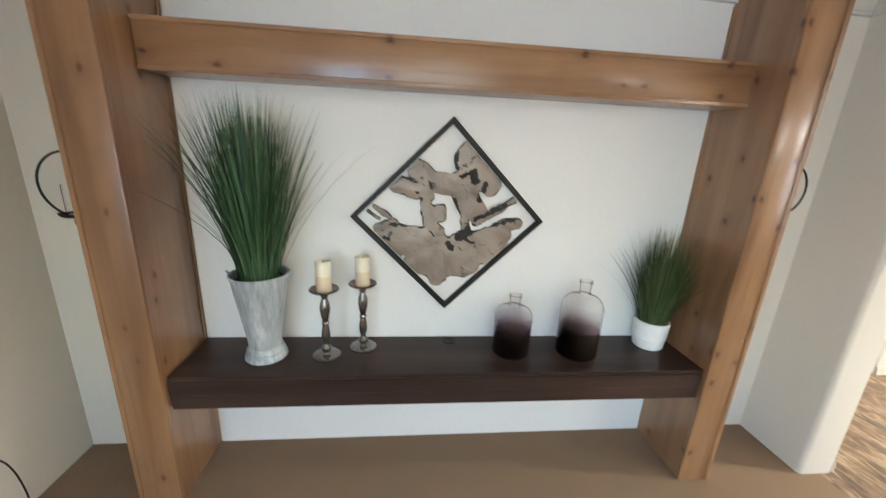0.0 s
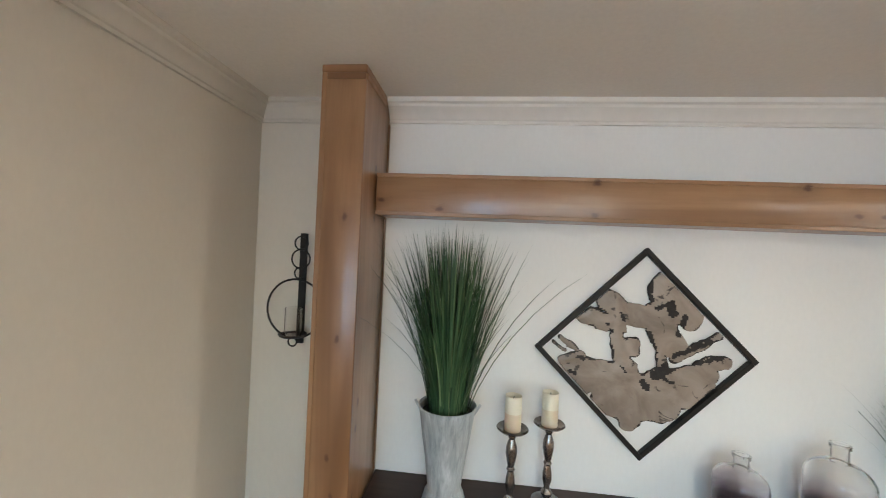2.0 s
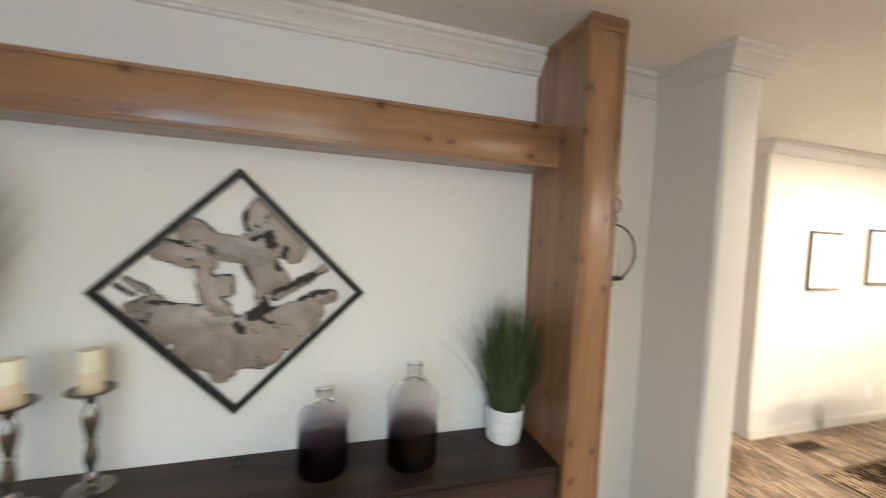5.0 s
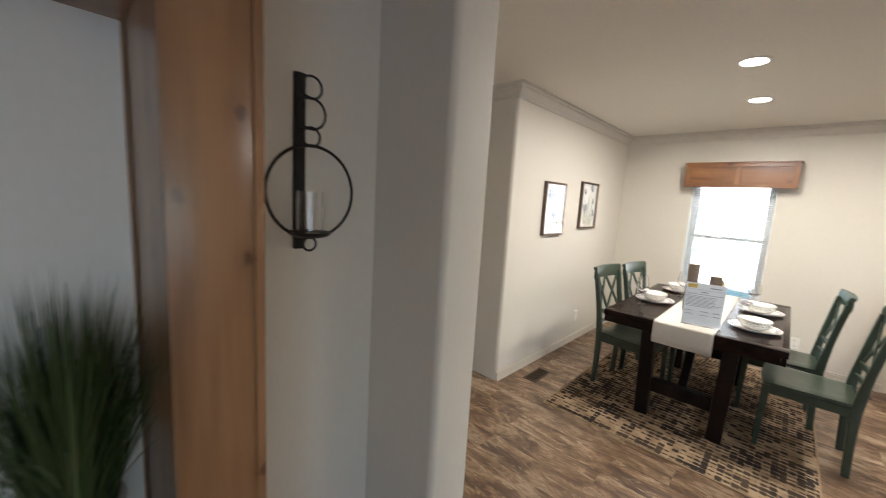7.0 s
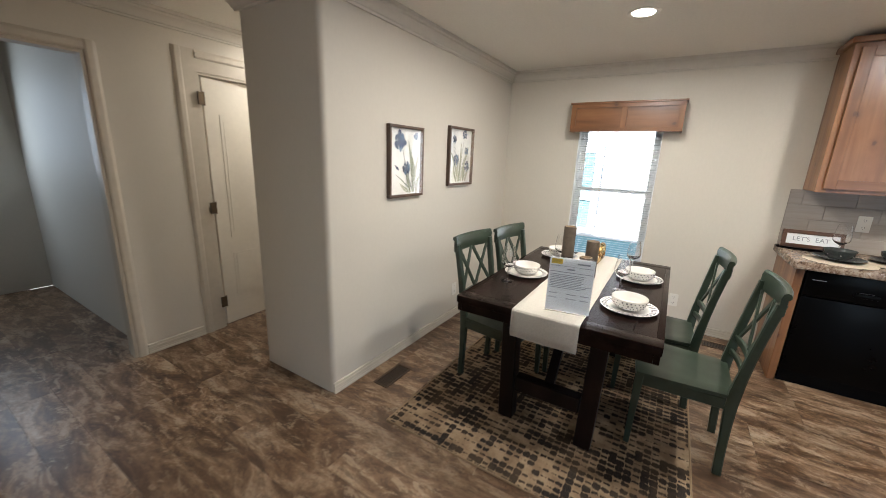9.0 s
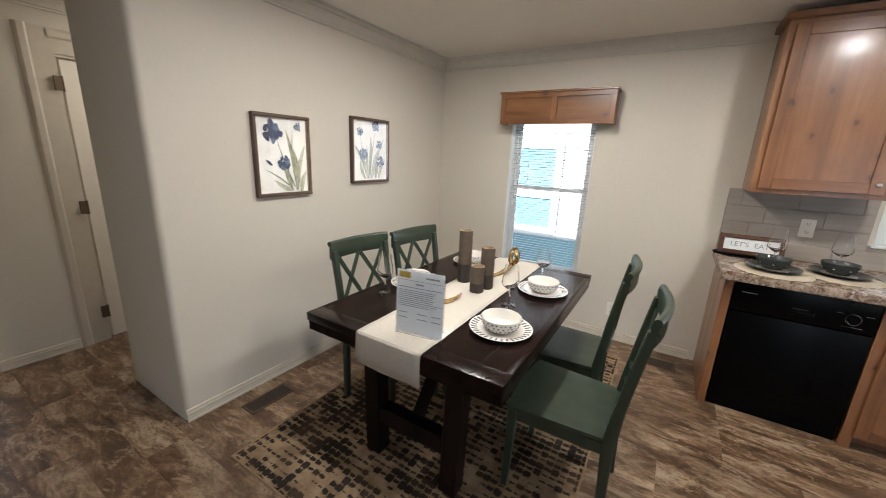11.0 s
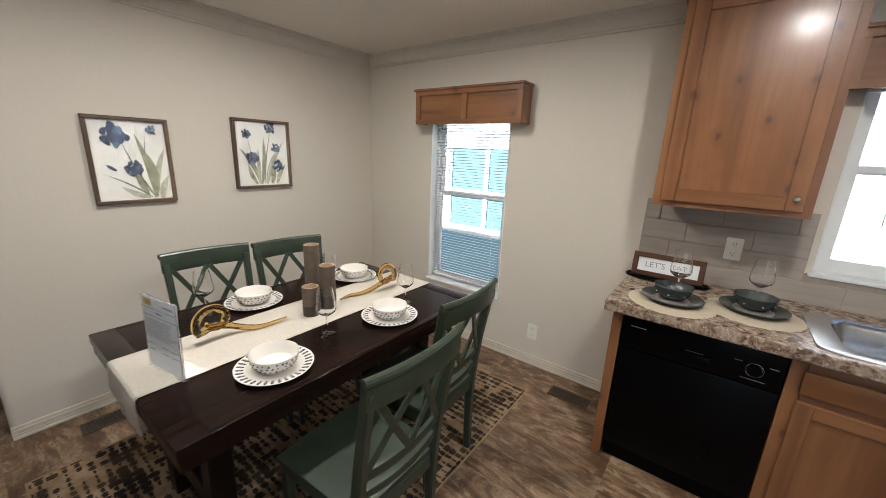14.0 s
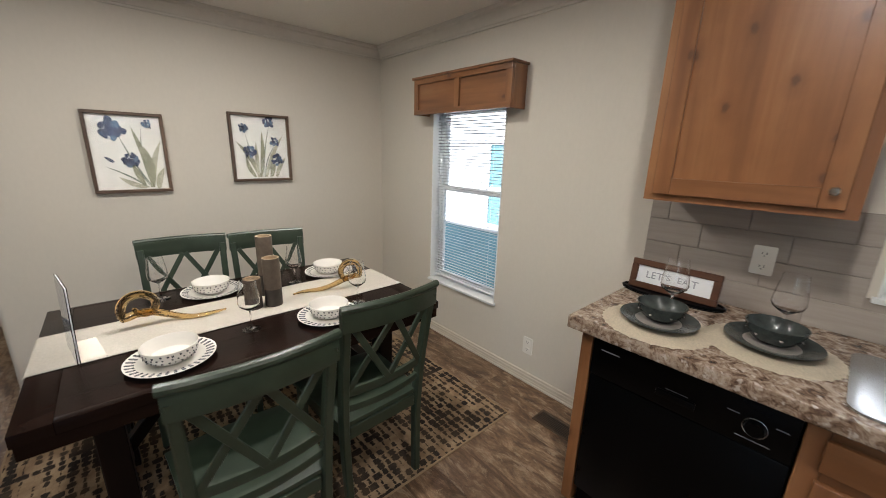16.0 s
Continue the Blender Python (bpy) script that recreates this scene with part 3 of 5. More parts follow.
# ---- doorways of the hall ----


def casing(x0, x1, top, y, flat=0.0):
    """Trim on the room side of a doorway, and the jamb lining."""
    e = thing("door_frame", "cream wooden door casing with a stepped profile", "door frame")
    e["kind"] = "structure"
    prof = [(u + flat, d) for u, d in ((0, 0.008), (0.002, 0.012), (0.012, 0.018), (0.040, 0.018), (0.052, 0.012), (0.060, 0.004), (0.060, 0))]
    prof = [(0, 0), (0, 0.008)] + prof
    for n, xa, s in (("casing_side", x0, -1), ("casing_side", x1, 1)):
        part(n, prism([(xa + s * u, y - d) for u, d in prof], 0, top + 0.06 + flat, "xy"), M_CASE, e, smooth=20)
    part("casing_head", prism([(y - d, top + u) for u, d in prof], x0, x1, "yz"), M_CASE, e, smooth=20)
    part("jamb", box(x0, x0 + 0.018, y, y + 0.1, 0, top, 0.001), M_CASE, e)
    part("jamb", box(x1 - 0.018, x1, y, y + 0.1, 0, top, 0.001), M_CASE, e)
    part("jamb_head", box(x0 + 0.018, x1 - 0.018, y, y + 0.1, top - 0.018, top, 0.001), M_CASE, e)
    part("stop", box(x0 + 0.018, x0 + 0.03, y + 0.03, y + 0.055, 0, top - 0.018, 0.001), M_CASE, e)
    return e


casing(3.985, 4.745, 2.04, HY, 0.09)
casing(2.62, 3.37, 2.04, HY)

# open panel door, hinged at its near jamb and swung into the room
door = thing("door_1", "cream moulded panel door slightly ajar on bronze hinges", "door", pose(4.022, HY + 0.012, 0.012, 0, 0, 4))
door["kind"] = "structure"
W, T = 0.71, 0.035
leaf = box(0, W, 0, T, 0, 2.0, 0.002)
part("leaf", leaf, M_DOOR, door)


def panel_outline(x0, x1, z0, z1, arch):
    out = [(x0, z0), (x1, z0), (x1, z1)]
    if arch:
        for i in range(1, 12):
            u = i / 12
            out.append((x1 + (x0 - x1) * u, z1 + arch * math.sin(math.pi * u) ** 2))
    out.append((x0, z1))
    return out


for x0, x1 in ((0.11, 0.33), (0.38, 0.60)):
    for z0, z1, arch in ((0.24, 0.62, 0.0), (0.76, 1.74, 0.035)):
        o = panel_outline(x0, x1, z0, z1, arch)
        cx, cz = (x0 + x1) / 2, (z0 + z1) / 2
        for y0, y1 in ((-0.004, 0.0), (T, T + 0.004)):
            bm = prism(o, y0, y1)
            join(bm, prism([(cx + (u - cx) * 0.78, cz + (v - cz) * 0.9) for u, v in o], y0 - 0.003, y1 + 0.003))
            part("panel", bm, M_DOOR, door)
for z in (0.18, 0.98, 1.80):
    h = part("hinge", box(-0.055, -0.016, -0.038, -0.029, z, z + 0.09, 0.001), M_BRONZE, door, "bronze butt hinge")
    part("hinge_pin", lathe([(0, z - 0.004), (0.006, z - 0.004), (0.006, z + 0.094), (0, z + 0.094)], 10), M_BRONZE, h, m=pose(-0.012, -0.034, 0))

# ---- windows of the window wall ----


def window(name, y0, y1, z0, z1, label):
    """A double-hung vinyl window set into the outer half of the wall."""
    e = thing(name, label, "window")
    e["kind"] = "structure"
    xa, xb = EX + 0.075, EX + 0.13
    f = 0.035
    fr = holed_wall("x", xa, xb, y0, y1, z0, z1, [(y0 + f, y1 - f, z0 + f, z1 - f)])
    part("window_frame", fr, M_VINYL, e, smooth=0)
    zm = z0 + (z1 - z0) * 0.55
    for n, a, b, dx in (("lower_sash", z0 + f, zm + 0.02, 0.0), ("upper_sash", zm - 0.02, z1 - f, 0.022)):
        s = part(n, holed_wall("x", xa + 0.004 + dx, xa + 0.024 + dx, y0 + f, y1 - f, a, b, [(y0 + f + 0.03, y1 - f - 0.03, a + 0.032, b - 0.032)]), M_VINYL, e, smooth=0)
        p = part("pane", box(xa + 0.012 + dx, xa + 0.015 + dx, y0 + f + 0.03, y1 - f - 0.03, a + 0.032, b - 0.032), M_PANE, s)
        p.visible_shadow = False
    part("window_sill", box(EX - 0.022, xa, y0 - 0.012, y1 + 0.012, z0 - 0.016, z0 + 0.004, 0.004, 2), M_VINYL, e)
    for ya, yb in ((y0, y0 + 0.008), (y1 - 0.008, y1)):
        part("window_return", box(EX - 0.003, xa, ya, yb, z0 + 0.004, z1, 0.001), M_VINYL, e)
    return e


window("window_1", *DW, "white vinyl double-hung dining window with a sill")
window("window_2", *KW, "white vinyl kitchen window above the sink")


def blind(y0, y1, z0, z1, x, tilt, pitch, label, wand=0.62):
    e = thing("window_blind", label, "blind")
    part("head_rail", box(x - 0.014, x + 0.014, y0, y1, z1 - 0.026, z1, 0.002), M_VINYL, e)
    part("bottom_rail", box(x - 0.011, x + 0.011, y0, y1, z0, z0 + 0.014, 0.003), M_VINYL, e)
    bm = bmesh.new()
    prof = [(-0.0125, -0.0010), (-0.006, 0.0006), (0, 0.0011), (0.006, 0.0006), (0.0125, -0.0010)]
    va = [[bm.verts.new((u, y, v + d)) for y in (y0, y1)] for d in (0, 0.0004) for u, v in prof]
    for o in (0, 5):
        for i in range(4):
            bm.faces.new((va[o + i][0], va[o + i + 1][0], va[o + i + 1][1], va[o + i][1]))
    slat = finish("slat", bm, M_SLAT, 60)
    z = z0 + 0.03
    while z < z1 - 0.03:
        part("slat", slat, M_VINYL, e, m=pose(x, 0, z, 0, tilt, 0))
        z += pitch
    for y in (y0 + 0.1, y1 - 0.1):
        part("ladder_cord", tube([(x - 0.014, y, z0 + 0.01), (x - 0.014, y, z1 - 0.02)], 0.0009, 5), M_VINYL, e)
    part("tilt_wand", tube([(x - 0.022, y1 - 0.16, z1 - 0.02), (x - 0.026, y1 - 0.17, z1 - wand)], 0.003, 6), M_VINYL, e, "clear tilt wand")
    return e


blind(DW[0] + 0.012, DW[1] - 0.012, DW[2] + 0.03, DW[3], EX + 0.045, 12, 0.0225, "white mini blind with open slats in the dining window")
blind(KW[0] + 0.012, KW[1] - 0.012, KW[3] - 0.075, KW[3], EX + 0.045, 0, 0.0030, "white mini blind drawn up at the top of the kitchen window", 0.66)


def valance(y0, y1, z0, z1, xf, label):
    e = thing("window_valance", label, "valance")
    part("top_board", box(xf - 0.018, EX, y0 - 0.012, y1 + 0.012, z1 - 0.016, z1, 0.003), M_CAB_Y, e)
    part("end_board", box(xf + 0.018, EX, y0, y0 + 0.018, z0, z1 - 0.016, 0.002), M_CAB_Z, e)
    part("end_board", box(xf + 0.018, EX, y1 - 0.018, y1, z0, z1 - 0.016, 0.002), M_CAB_Z, e)
    part("face_board", box(xf + 0.01, xf + 0.018, y0, y1, z0, z1 - 0.016), M_CAB_Y, e)
    st, n = 0.045, 2
    part("rail", box(xf - 0.005, xf + 0.01, y0, y1, z0, z0 + st * 0.75, 0.001), M_CAB_Y, e)
    part("rail", box(xf - 0.005, xf + 0.01, y0, y1, z1 - 0.016 - st * 0.75, z1 - 0.016, 0.001), M_CAB_Y, e)
    for c in (y0 + st / 2, (y0 + y1) / 2, y1 - st / 2):
        part("stile", box(xf - 0.005, xf + 0.01, c - st / 2, c + st / 2, z0 + st * 0.75, z1 - 0.016 - st * 0.75, 0.001), M_CAB_Z, e)
    return e


valance(0.912, 1.838, 1.785, 2.045, 6.292, "knotty alder box valance with two recessed panels over the dining window")
valance(-1.65, -0.565, 1.90, 2.145, 6.30, "knotty alder box valance over the kitchen window")

# plain fronts of the two living-room windows
for nm, ax, a, u0, u1 in (("window_3", "y", -4.89, -0.9, 1.7), ("window_4", "x", LX - 0.1, -3.4, -1.8)):
    e = thing(nm, "white vinyl living-room window", "window")
    e["kind"] = "structure"
    part("window_frame", holed_wall(ax, a - 0.03, a + 0.03, u0, u1, 0.5 if ax == "y" else 0.6, 2.1 if ax == "y" else 2.05, [(u0 + 0.05, (u0 + u1) / 2 - 0.02, 0.65, 2.0), ((u0 + u1) / 2 + 0.02, u1 - 0.05, 0.65, 2.0)]), M_VINYL, e, smooth=0)

# ---- house next door, seen through the blinds ----
NX = 8.9
nb = thing("neighbour_house", "white-sided house next door with a dark window", "house")
part("wall", box(NX, NX + 6, -6, 9, -0.65, 3.0), M_WHITESIDE, nb)
part("skirting", box(NX - 0.03, NX, -6, 9, -0.65, 0.30), M_SIDING, nb, "blue-grey lower siding")
part("skirting_cap", box(NX - 0.04, NX, -6, 9, 0.30, 0.335), M_WHITESIDE, nb)
for i in range(14):
    z = 0.34 + i * 0.19
    part("siding_board", box(NX - 0.008, NX, -6, 9, z, z + 0.18, 0.002), M_WHITESIDE, nb)
part("roof", prism([(NX - 0.5, 3.0), (NX + 6.5, 3.0), (NX + 3, 4.6)], -6.3, 9.3, "xz"), M_SHINGLE, nb)
for yc in (2.66, -2.2):
    gaps = [(yc + a, yc + b, c, d) for a, b in ((-0.64, -0.04), (0.04, 0.64)) for c, d in ((1.02, 1.65), (0.44, 0.90))]
    wdw = part("window", holed_wall("x", NX - 0.05, NX - 0.008, yc - 0.75, yc + 0.75, 0.32, 1.76, gaps), M_VINYL, nb, "white framed window", smooth=0)
    part("pane", box(NX - 0.03, NX - 0.012, yc - 0.7, yc + 0.7, 0.38, 1.70), M_NBGLASS, wdw)

# ---- ceiling fixtures ----
for x, y in DOWNLIGHTS:
    e = thing("recessed_light", "white recessed ceiling light, switched on", "ceiling light", pose(x, y, H), "recessed ceiling lights")
    part("trim_ring", lathe([(0.062, 0.0), (0.064, -0.004), (0.078, -0.006), (0.088, -0.004), (0.092, 0.0)], 40), M_TRIM, e)
    part("lens", lathe([(0, -0.003), (0.062, -0.003), (0.062, 0.0)], 40), M_LENS, e, "glowing round lens")

# ---- the niche ----


def post(x0, x1, label):
    e = thing("niche_post", label, "post", group="niche posts")
    inner = x1 if x0 < 0 else x0
    part("face_board", box(x0, x1, FY, FY + 0.025, 0, H - 0.03, 0.004, 2), M_PINE_Z, e)
    part("side_panel", box(x0 + 0.002, x0 + 0.022, FY + 0.025, NY, 0, H - 0.03, 0.001), M_PINE_Z, e)
    part("side_panel", box(x1 - 0.022, x1 - 0.002, FY + 0.025, NY, 0, H - 0.03, 0.001), M_PINE_Z, e)
    outer, s = (x0, 1) if x0 < 0 else (x1, -1)
    a, b = sorted((outer - s * 0.003, outer + s * 0.017))
    part("edge_strip", box(a, b, FY - 0.005, FY, 0, H - 0.03, 0.002), M_PINE_Z, e)
    part("edge_strip", box(min(b, inner) if s > 0 else inner + 0.001, inner - 0.001 if s > 0 else a, FY - 0.005, FY, H - 0.055, H - 0.03, 0.002), M_PINE_X, e)
    a, b = sorted((inner, inner + s * 0.005))
    part("back_strip", box(a, b, NY - 0.026, NY - 0.007, 0.64, H - 0.11, 0.0015), M_PINE_Z, e)
    part("top_strip", box(a, b, FY + 0.006, NY - 0.09, H - 0.052, H - 0.031, 0.0015), M_PINE_Z, e)
    part("cap_trim", box(x0 - 0.004, x1 + 0.004, FY - 0.006, NY, H - 0.03, H, 0.003), M_PINE_X, e)
    return e


post(-1.055, -0.885, "knotty alder square post with a satin finish")
post(1.535, 1.695, "knotty alder square post with a satin finish")
nb_ = thing("niche_beam", "knotty alder box beam across the niche", "beam")
part("face_board", box(-0.878, 1.541, 1.84, 1.862, 1.836, 2.008, 0.004, 2), M_PINE_X, nb_)
part("bottom_board", box(-0.878, 1.541, 1.862, NY - 0.006, 1.836, 1.856, 0.001), M_PINE_X, nb_)
part("top_board", box(-0.878, 1.541, 1.862, NY - 0.006, 1.988, 2.008, 0.001), M_PINE_X, nb_)
part("upper_lip", box(-0.878, 1.541, 1.834, 1.8395, 1.994, 2.010, 0.002), M_PINE_X, nb_)
part("lower_lip", box(-0.878, 1.541, 1.834, 1.8395, 1.833, 1.849, 0.002), M_PINE_X, nb_)
sh = thing("niche_shelf", "dark brown wood-grain floating shelf bench", "shelf")
part("top_board", box(-0.878, 1.541, 1.70, NY - 0.006, 0.618, 0.638, 0.002), M_ESP, sh)
part("front_board", box(-0.878, 1.541, 1.70, 1.722, 0.545, 0.616, 0.002), M_ESP, sh)
part("lower_front_board", box(-0.878, 1.541, 1.704, 1.722, 0.478, 0.543, 0.002), M_ESP, sh)
part("bottom_board", box(-0.878, 1.541, 1.722, NY - 0.006, 0.478, 0.496, 0.001), M_ESP, sh)
gr = lathe([(0.0, 0.004), (0.018, 0.004), (0.022, 0.006), (0.030, 0.005), (0.032, 0.0)], 24)
part("cord_grommet", gr, M_RUBBER, sh, "black plastic cord grommet", pose(0.33, 1.985, 0.638))

# framed driftwood wall art, hung as a diamond
art = thing("wall_art", "black diamond-shaped frame holding grey driftwood slices", "wall art", pose(0.303, NY - 0.006, 1.279, 0, 45, 0))
S = 0.319
for n, b in (("frame_bar", (-S - 0.011, S + 0.011, S - 0.011, S + 0.011)), ("frame_bar", (-S - 0.011, S + 0.011, -S - 0.011, -S + 0.011)), ("frame_bar", (-S - 0.011, -S + 0.011, -S + 0.011, S - 0.011)), ("frame_bar", (S - 0.011, S + 0.011, -S + 0.011, S - 0.011))):
    part(n, box(b[0], b[1], -0.028, 0, b[2], b[3], 0.002), M_IRON, art)
K = 1 / 783


def capsule(px, py, x0, y0, x1, y1, r):
    dx, dy = x1 - x0, y1 - y0
    u = max(0.0, min(1.0, ((px - x0) * dx + (py - y0) * dy) / max(1e-9, dx * dx + dy * dy)))
    return math.hypot(px - x0 - u * dx, py - y0 - u * dy) - r


BRANCHES = [(-199, -73, -93, -87, 50), (-111, -143, 150, -105, 71), (-45, -219, -36, -230, 39), (72, -176, 64, -195, 40), (158, -77, 203, -55, 42), (-239, -86, -120, -175, 37), (-265, -42, -208, -24, 21), (-301, 20, -261, -8, 7), (-276, 38, -221, -2, 9)]
BRANCHES += [(186, -29, 268, -9, 23), (101, -15, 243, 74, 14), (52, 222, 72, 242, 44), (101, 195, 146, 135, 44), (36, 125, 85, 43, 50), (68, 151, 125, 152, 48), (89, 30, 113, 37, 31), (60, -5, 72, -49, 17)]
BRANCHES += [(-120, 175, -89, 150, 40), (-195, 123, -120, 102, 33), (-89, 141, 28, 118, 38), (-89, 109, -71, -17, 26), (-67, -25, -32, -59, 24), (-36, 27, -30, 16, 28)]
BRANCHES += [(-173, -157, -85, -204, 26), (-5, -188, 85, -180, 45), (133, -116, 198, -92, 39)]
HOLES = [(-56, 61, -25, 62, 9), (-5, 57, 3, 43, 14), (13, 18, 15, -23, 23), (-2, -45, 2, -54, 15), (-173, -157, -169, -152, 6)]
BARK = [(81, 170, 93, 148, 16), (133, 134, 113, 78, 10), (11, 68, 28, 20, 15), (44, -70, 89, -34, 19), (-1, -97, 15, -114, 12), (36, 159, 89, 178, 7), (-217, -25, -164, -34, 6), (97, -3, 215, 57, 8), (174, -19, 264, 9, 7), (68, -81, 97, -92, 6), (15, 255, 18, 187, 8), (-80, 137, -67, 116, 5), (-239, -77, -224, -84, 6), (-137, 105, -120, 98, 5)]


def wood_field(u, v):
    w = 8 * noise.noise(Vector((u / 50, v / 50, 3.1))) + 4 * noise.noise(Vector((u / 20, v / 20, 8.7)))
    d = min(capsule(u, v, *c) for c in BRANCHES)
    h = min(capsule(u, v, *c) for c in HOLES)
    frame_in = (abs(u) + abs(v)) - 335
    return max(d + w, -h + w * 0.5, frame_in)


N = 140
step = 700 / N
pts = {}
bm = bmesh.new()
for i in range(N + 1):
    for j in range(N + 1):
        u, v = -350 + i * step, -350 + j * step
        d = wood_field(u, v)
        if abs(d) < step * 0.7:
            gx = (wood_field(u + 1, v) - wood_field(u - 1, v)) / 2
            gy = (wood_field(u, v + 1) - wood_field(u, v - 1)) / 2
            g = max(0.3, gx * gx + gy * gy)
            u, v = u - d * gx / g * 0.9, v - d * gy / g * 0.9
        pts[i, j] = (u, v, d)
made = {}
c45, s45 = math.cos(radians(45)), math.sin(radians(45))


def art_vert(i, j, back):
    if (i, j, back) not in made:
        u, v, d = pts[i, j]
        lift = 0.004 * noise.noise(Vector((u / 60, v / 60, 1.0))) + 0.006 * min(1.0, max(0.0, -d / 25))
        y = -0.004 if back else -0.016 - lift
        # the art's own axes are turned back by 45 degrees
        made[i, j, back] = bm.verts.new(((u * c45 - v * s45) * K, y, (u * s45 + v * c45) * K))
    return made[i, j, back]


keep = {(i, j) for i in range(N) for j in range(N) if wood_field(-350 + (i + 0.5) * step, -350 + (j + 0.5) * step) < 0}
for i, j in keep:
    u, v = -350 + (i + 0.5) * step, -350 + (j + 0.5) * step
    rim = wood_field(u, v) > -3 - 8 * noise.noise(Vector((u / 40, v / 40, 5.0))) or min(capsule(u, v, *c) for c in BARK) < 7 * noise.noise(Vector((u / 16, v / 16, 6.0)))
    f = bm.faces.new([art_vert(i, j, 0), art_vert(i + 1, j, 0), art_vert(i + 1, j + 1, 0), art_vert(i, j + 1, 0)])
    f.material_index = 1 if rim else 0
    for (a, b), nbr in ((((i, j), (i + 1, j)), (i, j - 1)), (((i, j + 1), (i + 1, j + 1)), (i, j + 1)), (((i, j), (i, j + 1)), (i - 1, j)), (((i + 1, j), (i + 1, j + 1)), (i + 1, j))):
        if nbr not in keep:
            bm.faces.new([art_vert(*a, 0), art_vert(*b, 0), art_vert(*b, 1), art_vert(*a, 1)]).material_index = 1
part("driftwood", bm, [M_DRIFT, M_BARK], art, "grey driftwood slice with dark bark edges", smooth=50)


def sconce(x, z, label):
    e = thing("wall_sconce", label, "candle sconce", pose(x, NY, z) @ Matrix.Diagonal((1.07, 1.07, 1.07, 1)), "iron sconces")
    part("back_bar", box(-0.016, 0.016, -0.014, 0, 0, 0.50, 0.002), M_IRON, e)
    for n, r, zc in (("chain_ring", 0.030, 0.455), ("chain_ring", 0.042, 0.385), ("chain_ring", 0.026, 0.322)):
        part(n, ring(r, 0.0035, "y", 32), M_IRON, e, m=pose(0.012, -0.055, zc))
        part("ring_arm", tube([(0.0, -0.012, zc - r + 0.002), (0.0, -0.06, zc - r + 0.002)], 0.004, 6), M_IRON, e)
    part("large_hoop", ring(0.128, 0.0045, "y", 48), M_IRON, e, m=pose(0.006, -0.075, 0.168))
    part("hoop_arm", tube([(0, -0.012, 0.296), (0, -0.078, 0.296)], 0.004, 6), M_IRON, e)
    part("candle_plate", lathe([(0, 0.0), (0.045, 0.0), (0.056, 0.006), (0.060, 0.014), (0.056, 0.014), (0.044, 0.006), (0, 0.006)], 32), M_IRON, e, m=pose(0, -0.075, 0.044))
    part("plate_arm", box(-0.012, 0.012, -0.05, -0.01, 0.034, 0.046, 0.002), M_IRON, e)
    part("hurricane_glass", lathe([(0.036, 0.0), (0.036, 0.12), (0.0335, 0.12), (0.0335, 0.003), (0, 0.003), (0, 0.0), (0.036, 0.0)], 32), M_GLASS, e, "clear glass candle cylinder", pose(0, -0.075, 0.051))
    part("drop_ring", ring(0.019, 0.0035, "y", 24), M_IRON, e, m=pose(0, -0.075, 0.022))
    return e


sconce(-1.283, 1.21, "black iron wall sconce with rings and a glass cylinder")
sconce(1.94, 1.305, "black iron wall sconce with rings and a glass cylinder")


def blades(count, height, spread, base_r, base_z, seed, width, droop):
    """Grass: curved tapering blades, folded along their middle."""
    rng = random.Random(seed)
    verts, faces = [], []
    for _ in range(count):
        a = rng.uniform(0, 2 * math.pi)
        lean = abs(rng.gauss(0, 0.5)) * spread
        h = height * rng.uniform(0.45, 1.0) * (1 - 0.12 * lean)
        r0 = base_r * math.sqrt(rng.random())
        p = Vector((r0 * math.cos(a), r0 * math.sin(a), base_z))
        side = Vector((-math.sin(a + rng.uniform(-0.9, 0.9)), math.cos(a), 0)).normalized()
        out = Vector((math.cos(a), math.sin(a), 0))
        w = width * rng.uniform(0.6, 1.2)
        bend = rng.uniform(0.3, 1.2) * droop
        n, o = 6, len(verts)
        twist = rng.uniform(-0.7, 0.7)
        for i in range(n + 1):
            u = i / n
            q = p + out * (lean * h * (0.35 * u + 0.65 * u * u * bend) + twist * 0.02 * math.sin(3 * u)) + Vector((0, 0, h * (u - 0.16 * bend * lean * u ** 3)))
            ww = w * (1 - u) ** 0.6 * (0.6 + 0.4 * min(1, u * 5))
            verts += [q - side * ww, q + side * ww] if i < n else [q]
        for i in range(n - 1):
            faces.append((o + 2 * i, o + 2 * i + 1, o + 2 * i + 3, o + 2 * i + 2))
        faces.append((o + 2 * n - 2, o + 2 * n - 1, o + 2 * n))
    me = bpy.data.meshes.new("grass_blades")
    me.from_pydata([tuple(v) for v in verts], [], faces)
    return me


tall = thing("potted_grass", "tall green artificial grass in a whitewashed zinc vase on the shelf", "potted plant", pose(-0.535, 1.865, 0.638))
part("vase", lathe([(0, 0.0), (0.086, 0.0), (0.092, 0.006), (0.090, 0.018), (0.079, 0.030), (0.084, 0.040), (0.078, 0.052), (0.070, 0.062), (0.074, 0.10), (0.088, 0.20), (0.104, 0.30), (0.116, 0.385), (0.120, 0.40), (0.124, 0.408), (0.120, 0.412), (0.113, 0.405), (0.100, 0.30), (0.082, 0.20), (0, 0.19)], 40), M_ZINC, tall)
for s in (-1, 1):
    part("handle_tab", tube([(s * 0.112, 0, 0.375), (s * 0.130, 0, 0.405), (s * 0.138, 0, 0.418)], 0.006, 6), M_ZINC, tall)
part("moss", lathe([(0, 0.392), (0.06, 0.388), (0.108, 0.378)], 24), M_SOIL, tall)
me = blades(1000, 0.82, 0.46, 0.080, 0.37, 4, 0.0046, 1.0)
